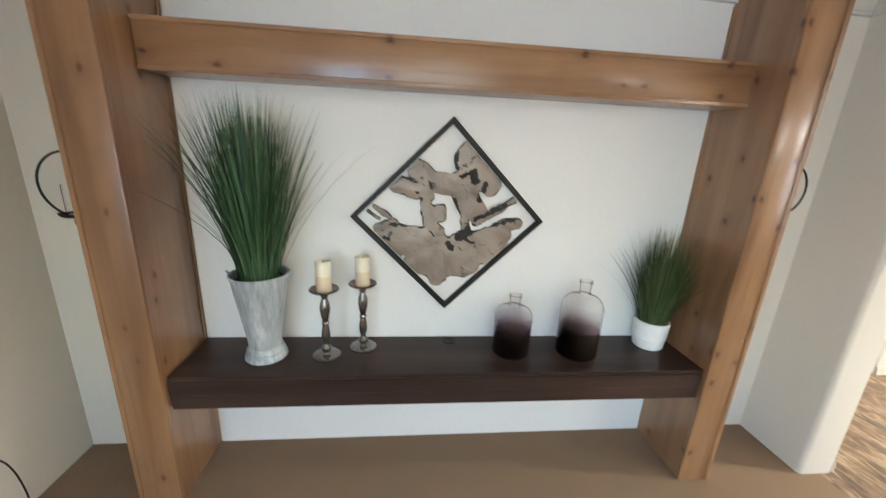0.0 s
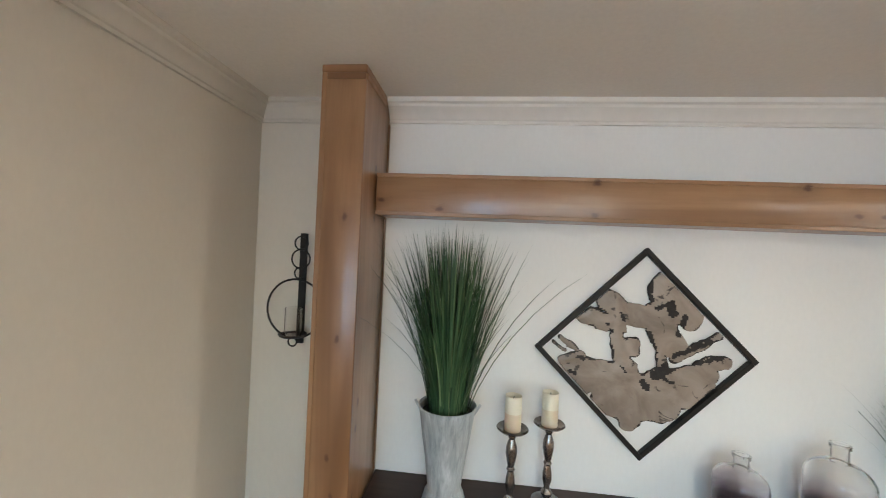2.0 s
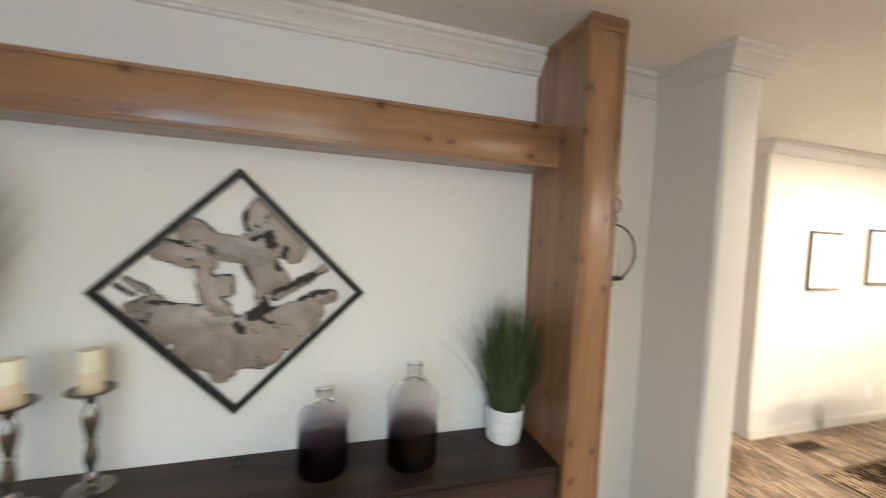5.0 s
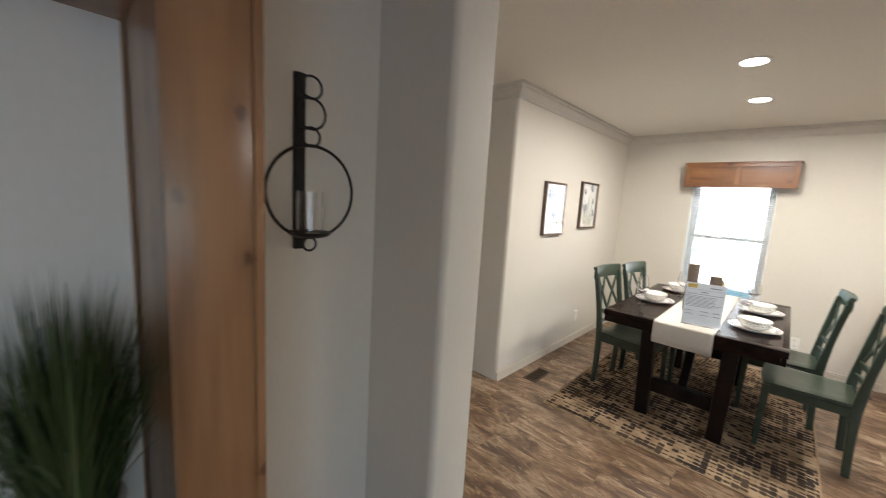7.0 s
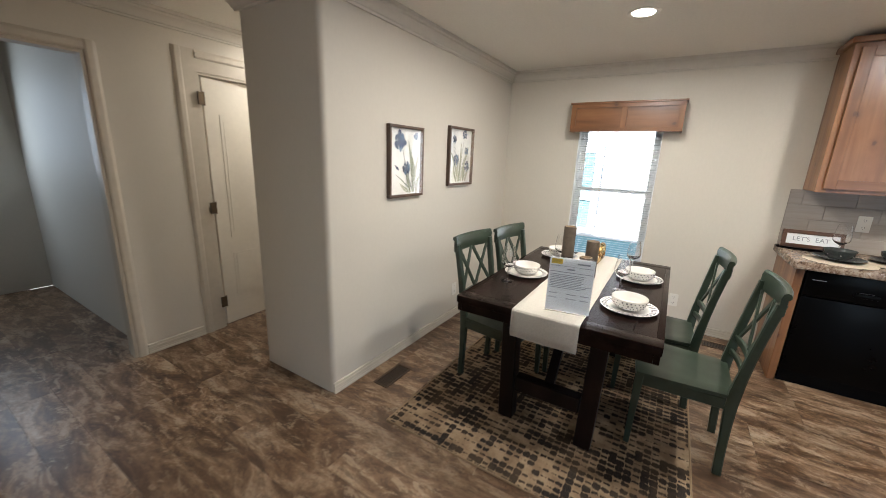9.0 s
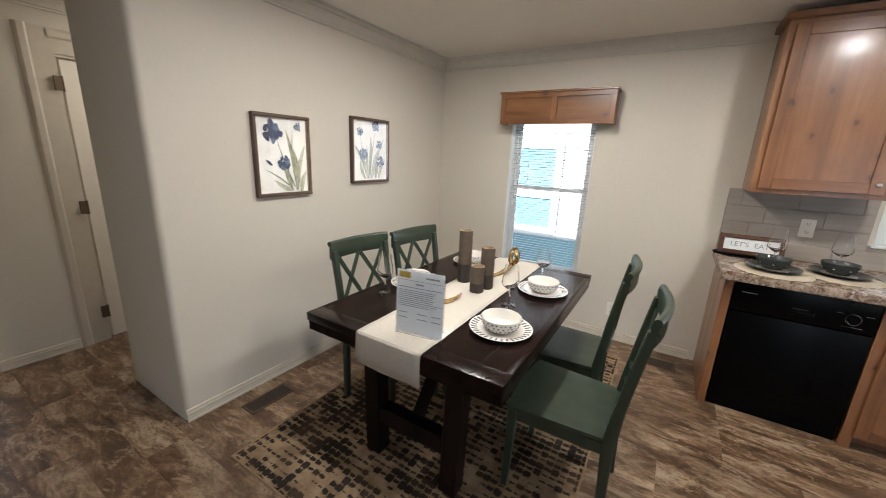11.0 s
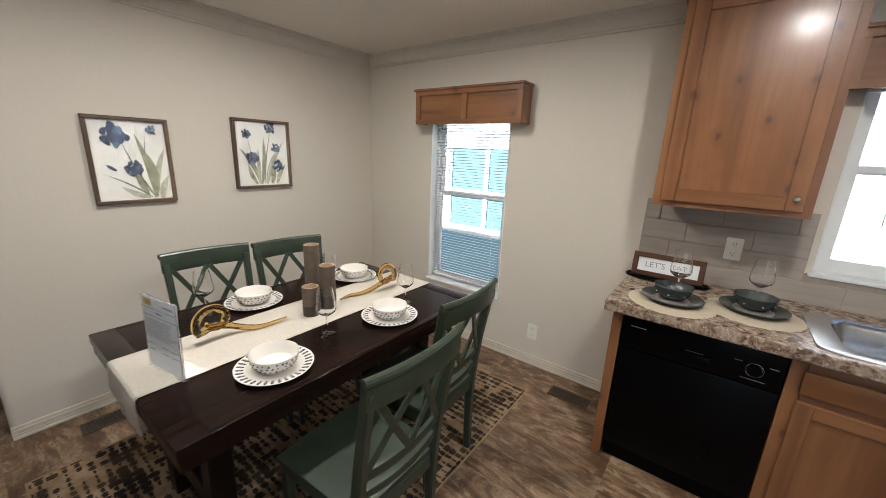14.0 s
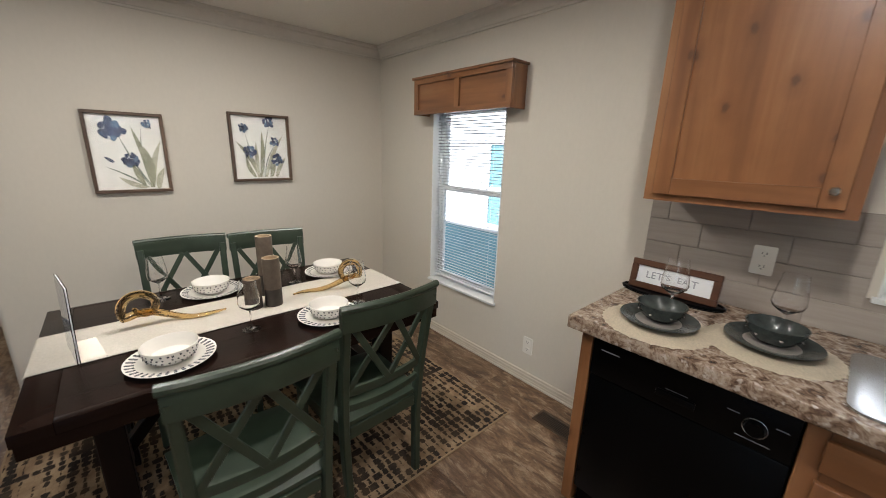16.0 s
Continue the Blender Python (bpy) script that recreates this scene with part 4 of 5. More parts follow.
me.materials.append(M_GRASS)
part("grass", me, M_GRASS, tall, "long thin green grass blades")

small = thing("potted_grass", "short olive artificial grass in a ribbed white pot on the shelf", "potted plant", pose(1.40, 1.935, 0.638))
prof = [(0, 0), (0.066, 0.0), (0.074, 0.008), (0.078, 0.05)]
for i in range(9):
    z = 0.054 + i * 0.0105
    prof += [(0.0785 + 0.0006 * i, z), (0.0815 + 0.0006 * i, z + 0.004), (0.0790 + 0.0006 * i, z + 0.009)]
prof += [(0.084, 0.152), (0.078, 0.152), (0.074, 0.13), (0, 0.13)]
part("pot", lathe(prof, 36), plain("white_pot_glaze", (0.78, 0.78, 0.76), 0.5, vary=0.05, scale=30), small)
me = blades(800, 0.56, 0.80, 0.066, 0.125, 9, 0.0032, 0.7)
me.materials.append(M_GRASS2)
part("grass", me, M_GRASS2, small, "fine olive grass blades")


def candlestick(x, y, label):
    e = thing("candlestick", label, "candle holder", pose(x, y, 0.638), "candlesticks")
    part("base", lathe([(0, 0), (0.062, 0), (0.064, 0.005), (0.058, 0.009), (0.02, 0.012), (0.014, 0.02)], 32), M_SMOKE, e)
    part("stem", lathe([(0, 0.012), (0.014, 0.02), (0.022, 0.034), (0.024, 0.044), (0.014, 0.058), (0.012, 0.068), (0.020, 0.10), (0.019, 0.125), (0.013, 0.16), (0.018, 0.168), (0.013, 0.178), (0.018, 0.20), (0.024, 0.235), (0.022, 0.262), (0.012, 0.292), (0.017, 0.302), (0.016, 0.318), (0, 0.32)], 20), M_SMOKE, e)
    part("dish", lathe([(0, 0.316), (0.03, 0.318), (0.055, 0.326), (0.066, 0.336), (0.063, 0.340), (0.050, 0.332), (0, 0.326)], 32), M_SMOKE, e)
    return e


def candle(x, y, label):
    e = thing("candle", label, "candle", pose(x, y, 0.638 + 0.327), "candles")
    part("wax_body", lathe([(0, 0), (0.033, 0), (0.034, 0.002), (0.034, 0.075), (0, 0.075)], 28), M_WAX, e)
    part("wax_top", lathe([(0, 0.075), (0.034, 0.075), (0.034, 0.140), (0.033, 0.144), (0.030, 0.141), (0.022, 0.132), (0, 0.130)], 28), M_WAXTOP, e, "paler upper wax with a hollow")
    part("wick", tube([(0, 0, 0.13), (0.001, 0, 0.142)], 0.0012, 6), M_RUBBER, e)
    return e


for x, y in ((-0.262, 1.862), (-0.10, 1.935)):
    candlestick(x, y, "smoked glass turned candlestick on the shelf")
    candle(x, y, "ivory pillar candle on a smoked glass candlestick")


def bottle(x, y, r, h, label):
    e = thing("glass_bottle", label, "bottle", pose(x, y, 0.638), "ombre bottles")
    hb = h * 0.64
    out = [(0, 0.0), (r * 0.93, 0.0), (r, 0.010), (r, hb)]
    for i in range(1, 8):
        a = radians(90 * i / 7)
        out.append((0.028 + (r - 0.028) * math.cos(a), hb + (h * 0.83 - hb) * math.sin(a)))
    out += [(0.026, h * 0.97), (0.031, h * 0.975), (0.031, h), (0.022, h), (0.022, h * 0.83)]
    for i in range(6, -1, -1):
        a = radians(90 * i / 7)
        out.append((0.022 + (r - 0.026) * math.cos(a), hb + (h * 0.81 - hb) * math.sin(a)))
    out += [(r - 0.004, 0.012), (0, 0.008)]
    part("bottle_body", lathe(out, 40), M_OMBRE, e)
    part("lip", ring(0.0275, 0.0045, "z", 32), M_GLASS, e, "clear rolled glass lip", pose(0, 0, h + 0.002))
    return e


bottle(0.632, 1.885, 0.092, 0.302, "purple to clear ombre glass bottle on the shelf")
bottle(0.968, 1.870, 0.101, 0.384, "taller purple to clear ombre glass bottle on the shelf")

# cord plugged in low on the left wall, hanging down to the carpet
pc = thing("power_cord", "black power cord plugged into the wall and trailing on the carpet", "cord")
part("plug", box(LX + 0.010, LX + 0.045, 1.572, 1.602, 0.325, 0.352, 0.005, 2), M_RUBBER, pc, "black moulded plug")
cord = [(LX + 0.03, 1.60 + 0.075 * math.sin(1.6 * i / 11) ** 0.8, 0.338 - 0.335 * (i / 11) ** 1.5) for i in range(12)]
cord += [(LX + 0.03 + 0.004 * i, 1.675 - 0.05 * i, 0.004) for i in range(1, 12)]
part("cable", tube(cord, 0.0035, 6), M_RUBBER, pc)

# ---- dining area ----
rug = thing("area_rug", "cream and black distressed area rug with a tan binding", "rug")
part("rug_surface", box(3.895, 6.075, 0.592, 2.084, 0.0, 0.008, 0.002), M_RUG, rug)
for b in ((3.885, 3.895, 0.582, 2.094), (6.075, 6.085, 0.582, 2.094), (3.895, 6.075, 0.582, 0.592), (3.895, 6.075, 2.084, 2.094)):
    part("binding", box(b[0], b[1], b[2], b[3], 0.0, 0.010, 0.003), M_BIND, rug)
RZ = 0.0085

tb = thing("dining_table", "dark espresso wooden trestle dining table", "table")
TX0, TX1, TY0, TY1, TZ = 4.172, 5.687, 0.815, 1.822, 0.756
n = 5
for i in range(n):
    y0 = TY0 + 0.03 + (TY1 - TY0 - 0.06) * i / n
    y1 = TY0 + 0.03 + (TY1 - TY0 - 0.06) * (i + 1) / n
    part("top_board", box(TX0 + 0.09, TX1 - 0.09, y0 + 0.0001, y1 - 0.0001, TZ - 0.04, TZ, 0.0005), M_TABLE, tb)
for xa, xb in ((TX0, TX0 + 0.0895), (TX1 - 0.0895, TX1)):
    part("breadboard_end", box(xa, xb, TY0, TY1, TZ - 0.04, TZ, 0.0015, 2), M_TABLE, tb)
for ya, yb in ((TY0, TY0 + 0.0296), (TY1 - 0.0296, TY1)):
    part("edge_board", box(TX0 + 0.09, TX1 - 0.09, ya, yb, TZ - 0.04, TZ, 0.0015, 2), M_TABLE, tb)
for ya, yb in ((TY0 + 0.005, TY0 + 0.03), (TY1 - 0.03, TY1 - 0.005)):
    part("apron", box(TX0 + 0.005, TX1 - 0.005, ya, yb, TZ - 0.088, TZ - 0.041, 0.002), M_TABLE, tb)
for xa, xb in ((TX0 + 0.005, TX0 + 0.03), (TX1 - 0.03, TX1 - 0.005)):
    part("apron", box(xa, xb, TY0 + 0.031, TY1 - 0.031, TZ - 0.088, TZ - 0.041, 0.002), M_TABLE, tb)
for x, s in ((4.347, 1), (5.50, -1)):
    for y, d in ((1.09, -1), (1.53, 1)):
        part("leg", beam((x, y, RZ), (x, y + d * 0.02, TZ - 0.041), 0.085, 0.085, (1, 0, 0), 0.004), M_TABLEZ, tb)
    part("cross_beam", box(x - 0.035, x + 0.035, 1.13, 1.49, 0.20, 0.29, 0.004), M_TABLEZ, tb)
    part("top_cleat", box(x - 0.04, x + 0.04, 0.93, 1.70, TZ - 0.10, TZ - 0.041, 0.004), M_TABLEZ, tb)
    part("brace", beam((x + s * 0.02, 1.31, 0.25), (x + s * 0.40, 1.31, TZ - 0.05), 0.05, 0.05, (0, 1, 0), 0.003), M_TABLEZ, tb)


def arc(p, q, sag, n=8):
    """Points from p to q bowed by sag along -y."""
    p, q = Vector(p), Vector(q)
    return [p.lerp(q, i / n) + Vector((0, -sag * 4 * (i / n) * (1 - i / n), 0)) for i in range(n + 1)]


def ribbon(points, w, h):
    """A squared bar along points; w across y, h along z."""
    bm = bmesh.new()
    rows = []
    for p in points:
        rows.append([bm.verts.new((p[0], p[1] + a * w / 2, p[2] + b * h / 2)) for a, b in ((-1, -0.8), (-0.8, -1), (0.8, -1), (1, -0.8), (1, 0.8), (0.8, 1), (-0.8, 1), (-1, 0.8))])
    for a, b in zip(rows, rows[1:]):
        for i in range(8):
            bm.faces.new((a[i], a[(i + 1) % 8], b[(i + 1) % 8], b[i]))
    bm.faces.new(rows[0])
    bm.faces.new(rows[-1][::-1])
    return bm


def dining_chair(m):
    """Faces +y; the back legs stand at y = 0."""
    e = thing("dining_chair", "sage green painted wooden chair with a double-X back", "chair", m, "chairs round the table")

    def back_y(z):
        return 0.012 - 0.085 * max(0.0, (z - 0.40) / 0.58) ** 1.35 - 0.012 * max(0.0, (0.40 - z) / 0.40) ** 1.5

    def half(z):
        return 0.178 + 0.022 * (z / 0.98)

    # seat, shallowly dished, wider in front
    bm = bmesh.new()
    nx, ny = 10, 10
    g = {}
    for s in (0, 1):
        for i in range(nx + 1):
            for j in range(ny + 1):
                u, v = i / nx * 2 - 1, j / ny
                w = 0.198 + 0.030 * v
                cu = math.copysign(abs(u) ** 0.9, u)
                y = 0.005 + 0.435 * v - (0.018 * u * u * (v > 0.95))
                dish = 0.010 * (1 - u * u) * math.sin(math.pi * min(1, v * 1.1))
                edge = 0.006 if max(abs(u), abs(v * 2 - 1)) > 0.99 else 0.0
                z = 0.452 - dish - edge if s else 0.424 + edge
                g[s, i, j] = bm.verts.new((cu * w, y, z))
        for i in range(nx):
            for j in range(ny):
                bm.faces.new([g[s, i, j], g[s, i + 1, j], g[s, i + 1, j + 1], g[s, i, j + 1]])
    for i in range(nx):
        for j in (0, ny):
            bm.faces.new([g[0, i, j], g[0, i + 1, j], g[1, i + 1, j], g[1, i, j]])
    for j in range(ny):
        for i in (0, nx):
            bm.faces.new([g[0, i, j], g[0, i, j + 1], g[1, i, j + 1], g[1, i, j]])
    part("seat", bm, M_CHAIR, e, smooth=40)
    for s in (-1, 1):
        zs = [0.0, 0.1, 0.2, 0.3, 0.40, 0.47, 0.55, 0.65, 0.75, 0.85, 0.935]
        bm = bmesh.new()
        rows = []
        for z in zs:
            w, d = 0.0165, 0.019 + 0.006 * math.exp(-((z - 0.43) / 0.14) ** 2)
            x, y = s * half(z), back_y(z)
            rows.append([bm.verts.new((x + a * w, y + b * d, z)) for a, b in ((-1, -0.7), (-0.7, -1), (0.7, -1), (1, -0.7), (1, 0.7), (0.7, 1), (-0.7, 1), (-1, 0.7))])
        for a, b in zip(rows, rows[1:]):
            for i in range(8):
                bm.faces.new((a[i], a[(i + 1) % 8], b[(i + 1) % 8], b[i]))
        bm.faces.new(rows[0])
        bm.faces.new(rows[-1][::-1])
        part("back_leg", bm, M_CHAIR, e)
        fl = bmesh.new()
        rows = []
        for z in (0.0, 0.15, 0.30, 0.424):
            w = 0.0135 + 0.0075 * z / 0.424
            x, y = s * (0.192 + 0.004 * (1 - z / 0.424)), 0.405 + 0.008 * (1 - z / 0.424)
            rows.append([fl.verts.new((x + a * w, y + b * w, z)) for a, b in ((-1, -0.8), (-0.8, -1), (0.8, -1), (1, -0.8), (1, 0.8), (0.8, 1), (-0.8, 1), (-1, 0.8))])
        for a, b in zip(rows, rows[1:]):
            for i in range(8):
                fl.faces.new((a[i], a[(i + 1) % 8], b[(i + 1) % 8], b[i]))
        fl.faces.new(rows[0])
        fl.faces.new(rows[-1][::-1])
        part("front_leg", fl, M_CHAIR, e)
        part("side_apron", beam((s * 0.188, 0.03, 0.395), (s * 0.196, 0.388, 0.395), 0.018, 0.058), M_CHAIR, e)
    part("front_apron", box(-0.180, 0.180, 0.398, 0.416, 0.366, 0.424, 0.003), M_CHAIR, e)
    part("rear_apron", box(-0.166, 0.166, -0.002, 0.016, 0.366, 0.424, 0.003), M_CHAIR, e)
    # crest with a rolled top, and two bowed rails
    z = 0.93
    bm = ribbon(arc((-0.219, back_y(z) - 0.002, z), (0.219, back_y(z) - 0.002, z), 0.030, 14), 0.024, 0.088)
    part("crest_rail", bm, M_CHAIR, e)
    roll = tube([p + Vector((0, -0.006, 0.046)) for p in arc((-0.222, back_y(z) - 0.002, z), (0.222, back_y(z) - 0.002, z), 0.030, 14)], 0.0155, 10)
    part("crest_roll", roll, M_CHAIR, e)
    for z, h in ((0.600, 0.036), (0.520, 0.030)):
        part("back_rail", ribbon(arc((-half(z) + 0.012, back_y(z), z), (half(z) - 0.012, back_y(z), z), 0.024, 10), 0.018, h), M_CHAIR, e)
    z0, z1 = 0.612, 0.892
    for c in (-1, 1):
        for d in (-1, 1):
            xa, xb = c * 0.088 - d * 0.083, c * 0.088 + d * 0.083

            def bow(x):
                return 0.026 * (1 - (x / 0.2) ** 2)

            p = (xa, back_y(z0) - bow(xa) + 0.002 * d, z0)
            q = (xb, back_y(z1) - bow(xb) + 0.002 * d, z1)
            part("cross_slat", beam(p, q, 0.026, 0.011, (0, 1, 0), 0.002), M_CHAIR, e)
    return e


first = dining_chair(pose(4.71, 0.478, RZ, 0, 0, 0))
copy_thing(first, pose(5.225, 0.625, RZ, 0, 0, 2))
copy_thing(first, pose(4.733, 1.955, RZ, 0, 0, 174))
copy_thing(first, pose(5.175, 1.865, RZ, 0, 0, 173))

# runner: lies along the table and hangs over both ends
bm = bmesh.new()
RY0, RY1 = 1.158, 1.492
path = [(TX0 - 0.006, 0.615), (TX0 - 0.009, 0.66), (TX0 - 0.006, 0.72), (TX0 - 0.005, 0.752), (TX0 + 0.003, 0.7592), (TX0 + 0.03, 0.7592)]
path += [(TX0 + 0.03 + (TX1 - TX0 - 0.06) * i / 24, 0.7592) for i in range(1, 25)]
path += [(TX1 - 0.003, 0.7592), (TX1 + 0.005, 0.752), (TX1 + 0.006, 0.70), (TX1 + 0.008, 0.62)]
rows = []
for i, (x, z) in enumerate(path):
    r = []
    for j in range(13):
        y = RY0 + (RY1 - RY0) * j / 12
        hang = 0.012 * noise.noise(Vector((y * 9, i * 0.4, 0))) if z < 0.74 else 0.0
        edge = 0.006 * noise.noise(Vector((x * 7, j // 12 * 5.0, 2))) if j in (0, 12) else 0.0
        r.append(bm.verts.new((x - hang if x < 5 else x + abs(hang), y + edge, z)))
    rows.append(r)
for a, b in zip(rows, rows[1:]):
    for j in range(12):
        bm.faces.new((a[j], a[j + 1], b[j + 1], b[j]))
run = thing("table_runner", "cream woven cotton runner along the table, hanging over its ends", "table runner")
cloth = part("cloth", bm, M_RUNNER, run)
for j in (0, 12):
    edge = [Vector(v.co) + Vector((0, 0, 0.0006)) for v in cloth.data.vertices if v.index % 13 == j]
    part("side_hem", tube(edge, 0.0022, 6), M_RUNNER, run)
for x, z in ((TX0 - 0.006, 0.615), (TX1 + 0.010, 0.620)):
    part("end_hem", tube([(x + 0.003 * math.sin(7 * i), RY0 + (RY1 - RY0) * i / 12, z) for i in range(13)], 0.0032, 6), M_RUNNER, run)
sm = cloth.modifiers.new("thick", "SOLIDIFY")
sm.thickness, sm.offset = 0.002, 0.0

TOP = TZ + 0.0002
RUN = 0.7606


one = prism([(0.107, -0.0032), (0.122, -0.0056), (0.1325, -0.0046), (0.135, 0), (0.1325, 0.0046), (0.122, 0.0056), (0.107, 0.0032)], 0.0, 0.0012, "xy")
for v in one.verts:
    v.co.z += 0.0145 + (v.co.x - 0.107) * 0.175 - 0.0006
rim_dash = finish("rim_dash", one, M_SPOT)


def plate(x, y, rz=0):
    e = thing("dinner_plate", "white plate with a black dashed rim on the table", "plate", pose(x, y, TOP, 0, 0, rz), "table plates")
    part("plate_body", lathe([(0, 0.004), (0.085, 0.004), (0.088, 0.0), (0.092, 0.0), (0.098, 0.006), (0.120, 0.013), (0.140, 0.018), (0.1405, 0.020), (0.120, 0.0165), (0.098, 0.010), (0.088, 0.007), (0, 0.007)], 56), M_CERAMIC, e)
    for i in range(34):
        part("rim_dash", rim_dash, M_SPOT, e, m=Matrix.Rotation(2 * math.pi * i / 34, 4, "Z"))
    return e


def bowl(x, y, rz=0):
    e = thing("soup_bowl", "white bowl with grey polka dots on a plate", "bowl", pose(x, y, TOP + 0.0085, 0, 0, rz), "table bowls")
    out = [(0.045, 0.0), (0.052, 0.0), (0.066, 0.008), (0.080, 0.026), (0.087, 0.047), (0.089, 0.060)]
    part("bowl_body", lathe([(0, 0.002), *out, (0.087, 0.062), (0.084, 0.058), (0.080, 0.040), (0.068, 0.016), (0.05, 0.008), (0, 0.007)], 56), M_CERAMIC, e)
    rng = random.Random(3)
    bm = bmesh.new()
    for row, (z, r, nrm) in enumerate(((0.020, 0.0762, 50), (0.035, 0.0838, 66), (0.049, 0.0878, 80))):
        for i in range(26):
            a = 2 * math.pi * (i + 0.5 * (row % 2)) / 26 + rng.uniform(-0.05, 0.05)
            one = lathe([(0, 0.0010), (0.0042 * rng.uniform(0.7, 1.1), 0.0002)], 8)
            m = Matrix.Rotation(a, 4, "Z") @ Matrix.Translation((r, 0, z + rng.uniform(-0.002, 0.002))) @ Matrix.Rotation(radians(nrm), 4, "Y")
            join(bm, one, m)
    part("dot_pattern", bm, M_SPOT, e, "grey glazed dots")
    return e


def wine_glass(x, y, z, s=1.0, label="stemmed clear wine glass on the table"):
    e = thing("wine_glass", label, "wine glass", pose(x, y, z), "wine glasses")
    out = [(0, 0.0), (0.036, 0.0), (0.037, 0.0015), (0.02, 0.004), (0.006, 0.009), (0.0040, 0.022), (0.0038, 0.080), (0.006, 0.088), (0.024, 0.099), (0.040, 0.113), (0.0445, 0.126), (0.043, 0.150), (0.037, 0.190), (0.0325, 0.222)]
    ins = [(0.0315, 0.222), (0.0360, 0.190), (0.0420, 0.150), (0.0434, 0.127), (0.039, 0.115), (0.023, 0.1015), (0, 0.096)]
    part("glass_body", lathe([(r * s, h * s) for r, h in out + ins], 40), M_GLASS, e)
    return e


for x, y in ((4.555, 0.992), (5.16, 0.99), (4.80, 1.645), (5.43, 1.59)):
    plate(x, y, random.uniform(0, 30))
    bowl(x, y, random.uniform(0, 30))
for x, y in ((4.845, 1.072), (5.345, 1.055), (5.20, 1.53), (4.585, 1.69)):
    wine_glass(x, y, TOP)


def cylinder_vase(x, y, r, h, label):
    e = thing("candle_cylinder", label, "candle holder", pose(x, y, RUN), "stoneware cylinders")
    zb = h * 0.36
    part("lower_band", lathe([(0, 0), (r * 0.97, 0.0), (r, 0.003), (r, zb)], 36), M_CLAY_DK, e, "dark glazed lower band")
    part("upper_body", lathe([(r, zb), (r, h - 0.004), (r * 0.98, h)], 36), M_CLAY, e)
    part("rim", lathe([(r * 0.98, h), (r * 0.80, h), (r * 0.78, h - 0.006), (r * 0.76, h - 0.03), (0, h - 0.032)], 36), M_CLAY_IN, e, "pale tan rim")
    return e


cylinder_vase(4.915, 1.297, 0.040, 0.150, "short brown stoneware candle cylinder on the runner")
cylinder_vase(5.004, 1.280, 0.040, 0.243, "medium brown stoneware candle cylinder on the runner")
cylinder_vase(5.025, 1.440, 0.040, 0.318, "tall brown stoneware candle cylinder on the runner")


def swirl(m, label):
    """An amber glass squiggle: a curl that runs out into a wavy tail."""
    e = thing("glass_swirl", label, "ornament", m, "amber glass swirls")
    pts = []
    for i in range(40):
        a = radians(-75 + 430 * (1 - i / 39))
        r = 0.020 + 0.046 * (i / 39) ** 0.9
        pts.append((-r * math.cos(a), 0.020 * (1 - i / 39), 0.074 + r * math.sin(a)))
    pts = pts[:-4]
    a = Vector(pts[-1])
    for i in range(1, 30):
        u = i / 29
        pts.append((a.x + 0.31 * u, 0.016 * math.sin(6 * u), a.z + (0.009 - a.z) * (1 - (1 - u) ** 1.6) + 0.022 * math.sin(7.0 * u) * (1 - u)))
    part("swirl_body", tube(pts, lambda t: 0.0040 + 0.0095 * math.sin(math.pi * min(1, t * 1.02)) ** 0.6 + 0.002 * (1 - t), 10), M_AMBER, e)
    return e


swirl(pose(4.500, 1.362, RUN, 0, 0, -4) @ Matrix.Diagonal((1.18, 1.18, 1.18, 1)), "amber glass swirl ornament lying on the runner")
swirl(pose(5.415, 1.288, RUN, 0, 0, 174) @ Matrix.Diagonal((1.18, 1.18, 1.18, 1)), "amber glass swirl ornament lying on the runner")

# sheet in an acrylic stand
st = thing("sign_stand", "clear acrylic stand holding a printed white sheet", "sign holder", pose(4.288, 1.250, RUN, 0, 0, 10))
part("acrylic_back", box(0.0, 0.0025, -0.108, 0.108, 0.004, 0.284), M_GLASS, st, m=pose(0, 0, 0, 0, 2, 0))
part("acrylic_front", box(-0.0065, -0.004, -0.108, 0.108, 0.004, 0.284), M_GLASS, st, m=pose(0, 0, 0, 0, 2, 0))
part("acrylic_foot", box(-0.0065, 0.075, -0.108, 0.108, 0.0, 0.0025), M_GLASS, st)
for o in st.children:
    o.visible_shadow = False
sheet = part("sheet", box(-0.0034, -0.0008, -0.106, 0.106, 0.006, 0.282), M_PAPER, st, "printed white sheet", pose(0, 0, 0, 0, 2, 0))


def bar_line(y0, y1, z, h, mat):
    part("print_bar", box(-0.0039, -0.0035, y0, y1, z - h / 2, z + h / 2), mat, sheet)


bar_line(0.045, 0.098, 0.262, 0.026, M_YELLOW)
bar_line(0.050, 0.093, 0.266, 0.006, M_INK)
bar_line(0.050, 0.093, 0.257, 0.006, M_INK)
bar_line(-0.085, -0.025, 0.258, 0.007, M_INK)
bar_line(-0.10, 0.10, 0.240, 0.002, M_INK)
bar_line(-0.015, 0.020, 0.226, 0.007, M_INK)
bar_line(-0.10, 0.10, 0.210, 0.003, M_INK)
rng = random.Random(5)
for i in range(9):
    bar_line(-0.10 + 0.05 * rng.random(), 0.098, 0.196 - i * 0.0085, 0.0028, M_INK)
for z in (0.098, 0.075):
    bar_line(0.055, 0.095, z, 0.0035, M_INK)
    bar_line(-0.035, 0.01, z, 0.0035, M_INK)
    bar_line(-0.095, -0.055, z, 0.0035, M_INK)

# ---- pictures of irises ----


